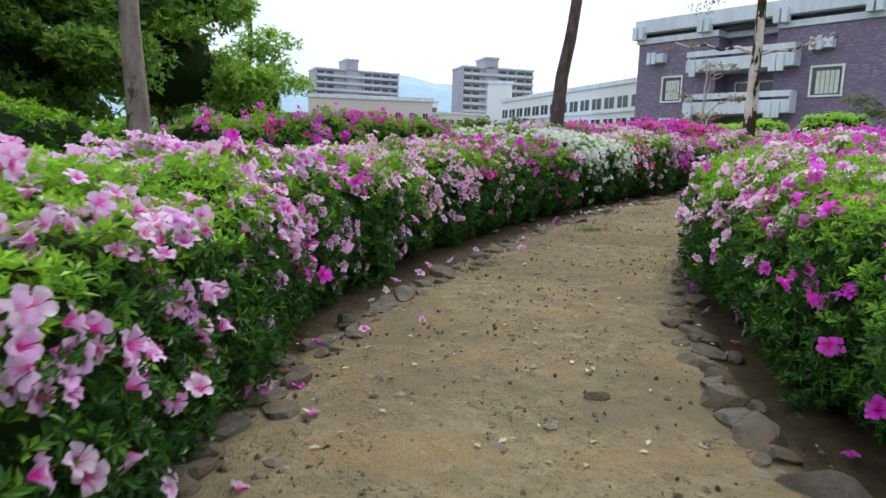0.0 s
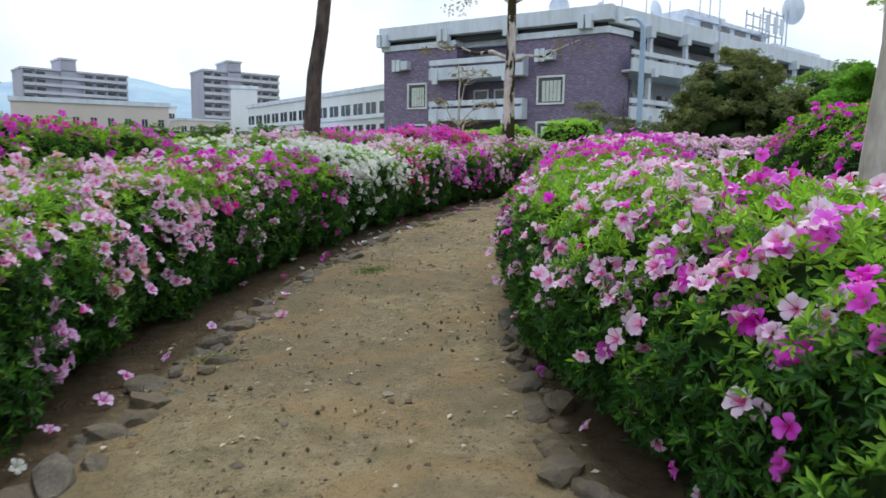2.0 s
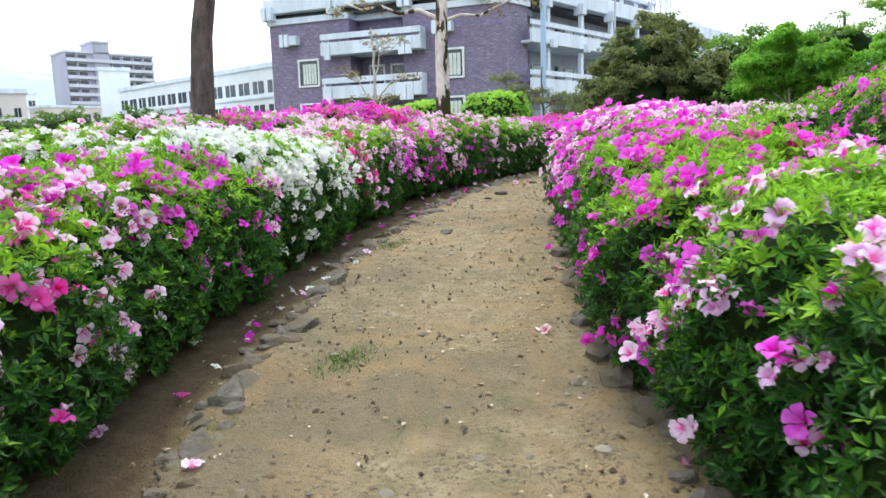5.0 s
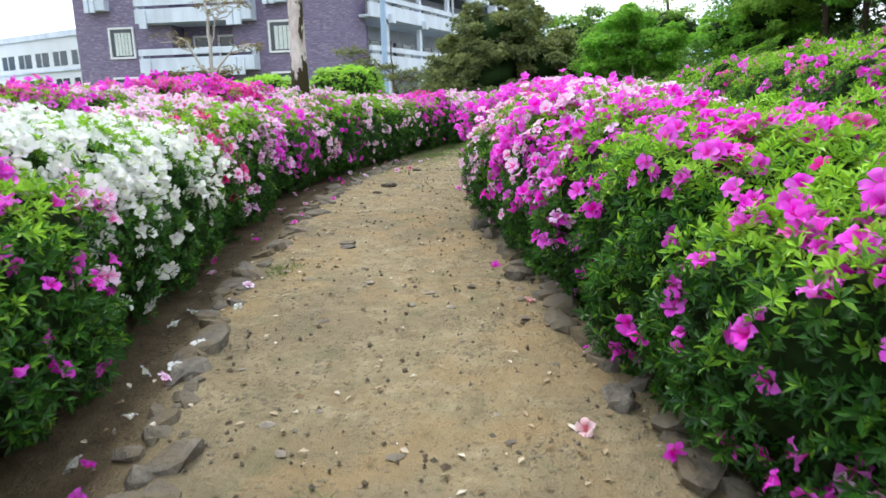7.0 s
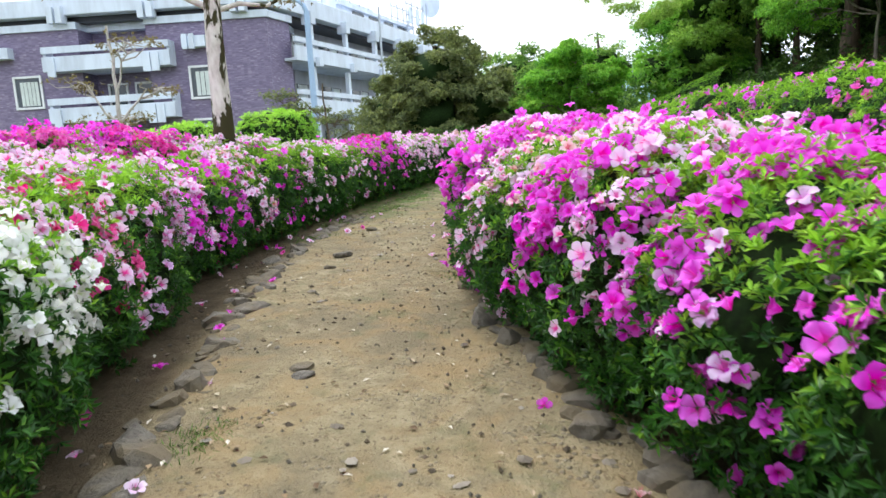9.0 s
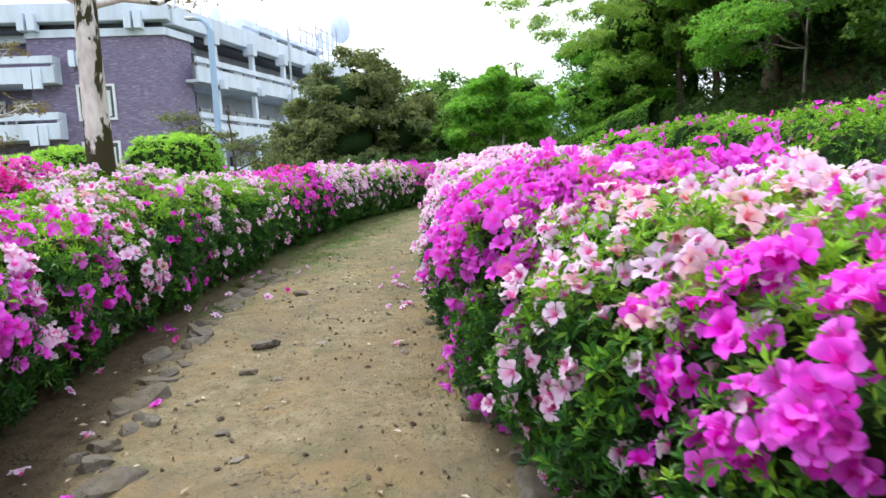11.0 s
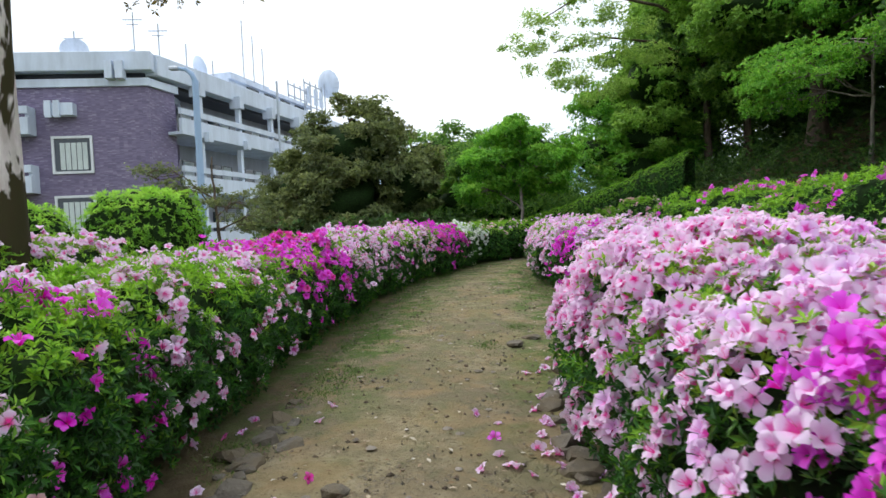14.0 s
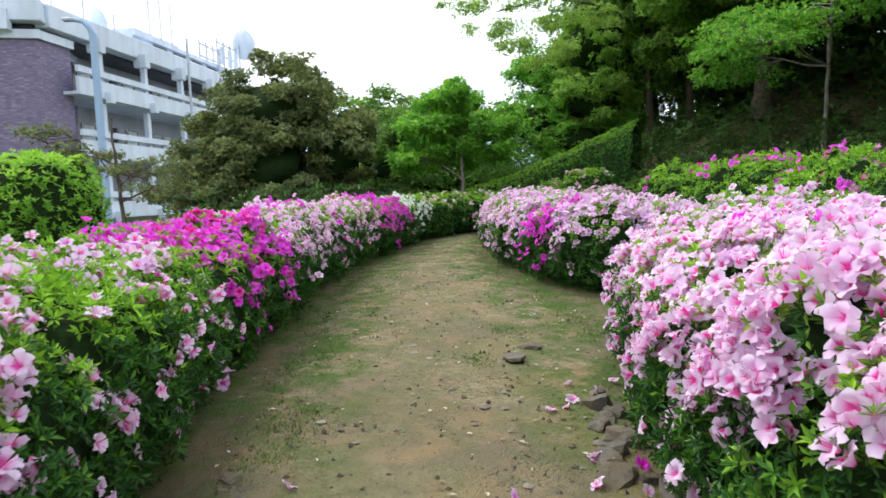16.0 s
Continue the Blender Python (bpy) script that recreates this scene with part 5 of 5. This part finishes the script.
def plain_block(name, x, y, turn, w, d, top, rows, bays, label, wall, z0=-4.0, win=(0.6, 0.5), floor_h=3.6):
    b = empty(name, x, y, z0, label, "building", "", turn)
    h = top - z0
    part("wall", boxes((0, 0, 0, w, d, h)), M[wall], b)
    part("roof_edge", boxes((-0.3, -0.3, h - 0.5, w + 0.3, d + 0.3, h + 0.25)), M["concrete"], b)
    for r in range(rows):
        z = h - 1.6 - (r + 1) * floor_h + 1.0
        part("ledge", boxes((0, -0.35, z - 0.75, w, 0.0, z - 0.45)), M["concrete"], b)
        for q in range(bays):
            x0 = (q + 0.5 - win[0] / 2) * w / bays
            wnd = part("window", boxes((x0, -0.06, z, x0 + win[0] * w / bays, 0.0, z + floor_h * win[1])), M["glass"], b)
            part("mullion", boxes((x0 + win[0] * w / bays * 0.48, -0.12, z, x0 + win[0] * w / bays * 0.54, -0.06, z + floor_h * win[1])), M["frame"], wnd)
    return b


plain_block("school_building", 87.3, 136, math.degrees(math.atan2(-55, -10)) , 58, 14, 13.6, 4, 14, "long low white building with rows of windows", "white_wall", win=(0.72, 0.52))
plain_block("white_block", 89.0, 145.5, -30, 6.0, 6, 18.8, 0, 1, "plain white stair block", "white_wall")
plain_block("beige_block", 38, 128, -22, 24, 14, 11.2, 4, 9, "rose-beige low block with small windows", "pink_wall", win=(0.35, 0.4))
plain_block("white_block", 60, 140, -22, 9, 8, 10.5, 0, 1, "small white rooftop block", "white_wall")
plain_block("white_block", 98, 236, -12, 22, 12, 20.0, 2, 7, "white low block among the towers", "white_wall")
plain_block("beige_block", 112, 215, -12, 20, 12, 15.0, 2, 7, "rose-beige block below the towers", "pink_wall")
plain_block("pale_block", 40, 260, -10, 26, 12, 22.0, 4, 8, "pale far block seen through haze", "concrete")
plain_block("glass_hall", 58, 105, -28, 34, 8, 5.4, 1, 9, "low glazed hall with a flat pale roof", "concrete", win=(0.8, 0.6))

# far wooded hills, their blue haze put into the colour
g = np.random.default_rng(3)
az = np.radians(np.linspace(-15, 130, 120))
ridge = 146 + 22 * np.sin(az * 5 + 0.6) + 14 * np.sin(az * 11 + 2) + 7 * np.sin(az * 23) + g.normal(0, 2, len(az))
rows_ = []
for fr, rr in ((0.0, 1050), (0.35, 1150), (0.75, 1330), (1.0, 1500), (0.8, 1800)):
    rows_.append(np.column_stack([rr * np.cos(az), rr * np.sin(az), -6 + ridge * fr + (g.normal(0, 3, len(az)) if 0 < fr < 1 else 0)]))
v = np.concatenate(rows_)
i, j = np.meshgrid(np.arange(4), np.arange(len(az) - 1), indexing="ij")
o = i * len(az) + j
hills = new("distant_hills", mesh_np("distant_hills", v, np.stack([o, o + 1, o + len(az) + 1, o + len(az)], -1).reshape(-1, 4), M["hill"], smooth=True))
tagged(hills, "wooded hills beyond the town, coloured blue-green to paint in haze", "hills", kind="structure")


# ---- small things on the path ----
def rock_mesh(seed, flat=0.6):
    """A rough stone: a ball cut by flat faces, dented and weathered."""
    g = np.random.default_rng(seed)
    bm = bmesh.new()
    bmesh.ops.create_icosphere(bm, subdivisions=2, radius=1.0)
    ph = g.uniform(0, 6.28, 6)
    planes = unit(np.vstack([g.normal(0, 1, (8, 3)), [[g.normal(0, 0.15), g.normal(0, 0.15), 1.0]]]))
    deep = np.append(g.uniform(0.55, 0.82, 8), 0.5)
    for vt in bm.verts:
        c = np.array(vt.co)
        for p, dd in zip(planes, deep):
            ov = c @ p - dd
            if ov > 0:
                c = c - p * ov * 0.97
        c = c * (1 + 0.07 * math.sin(c[0] * 4 + ph[0]) * math.sin(c[1] * 5 + ph[1]) + 0.05 * math.sin(c[2] * 9 + ph[2] + c[0] * 6)) + g.normal(0, 0.015, 3)
        vt.co = Vector((c[0] * 1.25, c[1] * 1.25, c[2] * flat * 1.6))
    me = bpy.data.meshes.new("stone")
    bm.to_mesh(me)
    bm.free()
    me.materials.append(M["stone"])
    return me


ROCKS = [rock_mesh(s, f) for s, f in zip(range(50, 62), (0.45, 0.5, 0.6, 0.4, 0.5, 0.65, 0.4, 0.5, 0.55, 0.45, 0.6, 0.5))]


def edging(curve, label, seed, start, stop, lo, hi, sink, rise):
    g = np.random.default_rng(seed)
    x0, y0 = curve[0]
    row = empty("stone_edging", 0, 0, 0, label, "stone edging", "edging stones of the path")
    s = start
    total = np.linalg.norm(np.diff(curve, axis=0), axis=1).sum()
    while s < min(stop, total):
        q, p, t = along(curve, 10.0, s, s + 0.5)
        (x, y), (tx, ty) = p[0], t[0]
        big = lo + (hi - lo) * g.uniform(0, 1) ** 1.6
        off = g.normal(0, 0.07)
        x, y = x - ty * off, y + tx * off
        ob = child("stone", ROCKS[int(g.integers(0, 12))], row)
        z = float(ground_z(x, y)) + big * g.uniform(sink, rise)
        ob.matrix_basis = pose(x, y, z, g.uniform(-18, 18), g.uniform(-18, 18), math.degrees(math.atan2(ty, tx)) + g.normal(0, 35)) @ Matrix.Diagonal((big * g.uniform(0.9, 1.4), big * g.uniform(0.7, 1.0), big * g.uniform(0.9, 1.4), 1))
        s += big * g.uniform(0.85, 1.9)
    return row


edging(STONES_L, "low row of rough grey stones along the outer hedge", 61, 0.4, 40, 0.035, 0.12, -0.38, -0.02)
edging(STONES_R, "low row of rough grey stones along the inner hedge", 62, 0.4, 40, 0.045, 0.13, -0.15, 0.15)
for x, y, r in [(12.75, 9.06, 0.085), (14.6, 9.35, 0.055), (9.4, 8.02, 0.045), (2.1, 1.95, 0.05), (12.14, 8.95, 0.05), (9.5, 8.08, 0.05), (18.3, 8.2, 0.09), (18.7, 8.0, 0.08)]:
    ob = new("loose_stone", ROCKS[int(x * 10) % 8])
    ob.matrix_basis = pose(x, y, float(ground_z(x, y)) + r * 0.2, 8, -5, x * 70) @ Matrix.Diagonal((r * 1.25, r, r * 0.9, 1))
    tagged(ob, "loose grey stone lying on the earth path", "stone", "loose stones")


def scatter(n, seed, x0=-1.0, x1=33.0, margin=-0.35):
    g = np.random.default_rng(seed)
    p = np.column_stack([g.uniform(x0, x1, n * 5), g.uniform(-2, 11, n * 5)])
    p = p[inside_path(p) > margin][:n]
    return p, g


p, g = scatter(2600, 71)
n = len(p)
P = np.column_stack([p, ground_z(p[:, 0], p[:, 1]) + 0.012])
a = g.uniform(0, 6.28, n)
L = g.uniform(0.008, 0.028, n)
d = np.column_stack([np.cos(a), np.sin(a), g.normal(0, 0.12, n)])
s = np.column_stack([-np.sin(a), np.cos(a), g.normal(0, 0.2, n)])
V = np.stack([P - d * L[:, None], P + s * L[:, None] * 0.5 + UP * 0.006, P + d * L[:, None], P - s * L[:, None] * 0.5 + UP * 0.004], 1).reshape(-1, 3)
litter = new("leaf_litter", mesh_np("leaf_litter", V, np.arange(n * 4).reshape(-1, 4), M["litter"]))
tagged(litter, "small dry leaves and petals strewn over the path", "leaf litter", kind="stuff")

p, g = scatter(2400, 72)
n = len(p)
base = np.array([(1, 0, 0), (0, 1, 0), (-1, 0, 0), (0, -1, 0), (0, 0, 1), (0, 0, -1)], float)
tri = np.array([(0, 1, 4), (1, 2, 4), (2, 3, 4), (3, 0, 4), (1, 0, 5), (2, 1, 5), (3, 2, 5), (0, 3, 5)])
R = g.uniform(0.004, 0.016, (n, 1, 1)) * g.uniform(0.6, 1.3, (n, 1, 3))
P = np.column_stack([p, ground_z(p[:, 0], p[:, 1]) + 0.004])
V = (P[:, None] + base[None] * R + g.normal(0, 0.0015, (n, 6, 3))).reshape(-1, 3)
grit = new("grit", mesh_np("grit", V, (tri[None] + (np.arange(n) * 6)[:, None, None]).reshape(-1, 3), M["stone"]))
tagged(grit, "grey grit and pebbles pressed into the path", "grit", kind="stuff")

p, g = scatter(1500, 75)
n = len(p)
R = g.uniform(0.006, 0.024, (n, 1, 1)) * g.uniform(0.6, 1.3, (n, 1, 3)) * np.array([1, 1, 0.6])
P = np.column_stack([p, ground_z(p[:, 0], p[:, 1]) + 0.003])
V = (P[:, None] + base[None] * R + g.normal(0, 0.002, (n, 6, 3))).reshape(-1, 3)
clods = new("clods", mesh_np("clods", V, (tri[None] + (np.arange(n) * 6)[:, None, None]).reshape(-1, 3), M["clod"]))
tagged(clods, "crumbled dark earth clods on the path", "clods", kind="stuff")

p, g = scatter(420, 76, margin=0.0)
n = len(p)
R = g.uniform(0.012, 0.042, (n, 1, 1)) * g.uniform(0.6, 1.3, (n, 1, 3)) * np.array([1, 1, 0.38])
P = np.column_stack([p, ground_z(p[:, 0], p[:, 1]) + 0.003])
turn = g.uniform(0, 6.28, n)
oct_ = np.array([(math.cos(a), math.sin(a), 0) for a in np.linspace(0, 2 * np.pi, 7)[:-1]] + [(0.25, 0.1, 1), (-0.2, -0.15, 0.9)])
tri8 = np.array([(0, 1, 6), (1, 2, 6), (2, 7, 6), (2, 3, 7), (3, 4, 7), (4, 5, 7), (5, 6, 7), (5, 0, 6)])
V = oct_[None] * g.uniform(0.75, 1.2, (n, 8, 3)) * R
cs_, sn_ = np.cos(turn)[:, None], np.sin(turn)[:, None]
V = np.stack([V[..., 0] * cs_ - V[..., 1] * sn_, V[..., 0] * sn_ + V[..., 1] * cs_, V[..., 2]], -1) + P[:, None]
chips = new("stone_chips", mesh_np("stone_chips", V.reshape(-1, 3), (tri8[None] + (np.arange(n) * 8)[:, None, None]).reshape(-1, 3), M["chip"]))
tagged(chips, "flat grey stone chips bedded in the path", "stone chips", kind="stuff")

# fallen blossoms lie mostly along the hedges, and in a drift under the thick pale azaleas
g = np.random.default_rng(73)
spots = []
q, pL, tL = along(STONES_L, 0.36, 1.0)
for s, (x, y), (tx, ty) in zip(q, pL, tL):
    o = g.normal(0.1, 0.28)
    spots.append((x - ty * o, y + tx * o, ("lilac", "lilac", "pale", "magenta", "white", "pale")[int(g.integers(0, 6))] if s < 9 else ("white", "pale")[int(g.integers(0, 2))] if 10 < s < 13 else ("pale", "magenta", "hotpink", "pale")[int(g.integers(0, 4))]))
for _ in range(46):
    x = g.normal(15.3, 1.0)
    spots.append((x, float(np.interp(x, STONES_R[:, 0], STONES_R[:, 1])) + g.normal(0.16, 0.2), "pale" if g.uniform() < 0.75 else "lilac"))
q, pR, tR = along(STONES_R, 0.8, 2.0)
for (x, y), (tx, ty) in zip(pR, tR):
    o = g.normal(0.0, 0.2)
    spots.append((x - ty * o, y + tx * o, ("magenta", "pale", "magenta", "salmon")[int(g.integers(0, 4))]))
for x, y, cname in ((7.6, 8.2, "white"), (6.82, 7.87, "white"), (7.75, 7.98, "white"), (6.9, 7.75, "white"), (14.6, 10.1, "pale"), (13.95, 10.05, "pale"), (15.55, 10.2, "lilac"), (15.82, 10.2, "lilac"), (13.3, 10.1, "magenta"), (13.2, 10.0, "magenta"), (14.1, 8.17, "pale"), (6.1, 7.5, "magenta"), (5.9, 7.35, "magenta")):
    spots.append((x, y, cname))
SAY = {"pale": "pale pink", "hotpink": "hot pink", "lilac": "lilac pink", "salmon": "wilted salmon pink"}
for x, y, cname in spots:
    ob = new("fallen_blossom", blossom_mesh(cname, int(g.integers(0, 6))))
    r = g.uniform(0.032, 0.052)
    ob.matrix_basis = pose(x, y, float(ground_z(x, y)) + r * 0.42, g.uniform(-55, 55), g.uniform(-40, 40), g.uniform(0, 360)) @ Matrix.Diagonal((r, r, r * 0.8, 1))
    tagged(ob, "fallen " + SAY.get(cname, cname) + " azalea blossom on the earth", "blossom", "fallen blossoms")


def grass_patch(x, y, r, n, seed):
    g = np.random.default_rng(seed)
    p = np.column_stack([x + g.normal(0, r, n), y + g.normal(0, r * 0.6, n)])
    P = np.column_stack([p, ground_z(p[:, 0], p[:, 1]) - 0.005])
    a = g.uniform(0, 6.28, n)
    s = np.column_stack([np.cos(a), np.sin(a), np.zeros(n)]) * 0.003
    tip = np.column_stack([g.normal(0, 0.022, (n, 2)), g.uniform(0.012, 0.04, n)])
    V = np.stack([P - s, P + s, P + tip], 1).reshape(-1, 3)
    ob = new("grass_tuft", mesh_np("grass_tuft", V, np.arange(n * 3).reshape(-1, 3), M["grass"]))
    tagged(ob, "short green grass tuft on the earth path", "grass", kind="stuff")


for i, (x, y, r, n) in enumerate([(5.92, 6.58, 0.12, 520), (5.0, 6.55, 0.1, 250), (17.15, 9.85, 0.22, 900), (16.4, 9.9, 0.2, 700), (18.4, 9.9, 0.35, 1200), (20, 9.9, 0.5, 1600), (22.5, 9.7, 0.7, 1800), (25.5, 9.2, 0.8, 1800), (19.4, 8.16, 0.13, 500), (18.34, 8.53, 0.15, 450), (19.6, 7.4, 0.4, 1300), (21.5, 7.3, 0.6, 1600), (23.5, 7.6, 0.5, 1400), (8.6, 8.2, 0.12, 250), (3.3, 5.2, 0.12, 250), (14.0, 9.9, 0.2, 500), (11.9, 7.6, 0.15, 250), (15.2, 10.1, 0.2, 500)]):
    grass_patch(x, y, r, n, 80 + i)
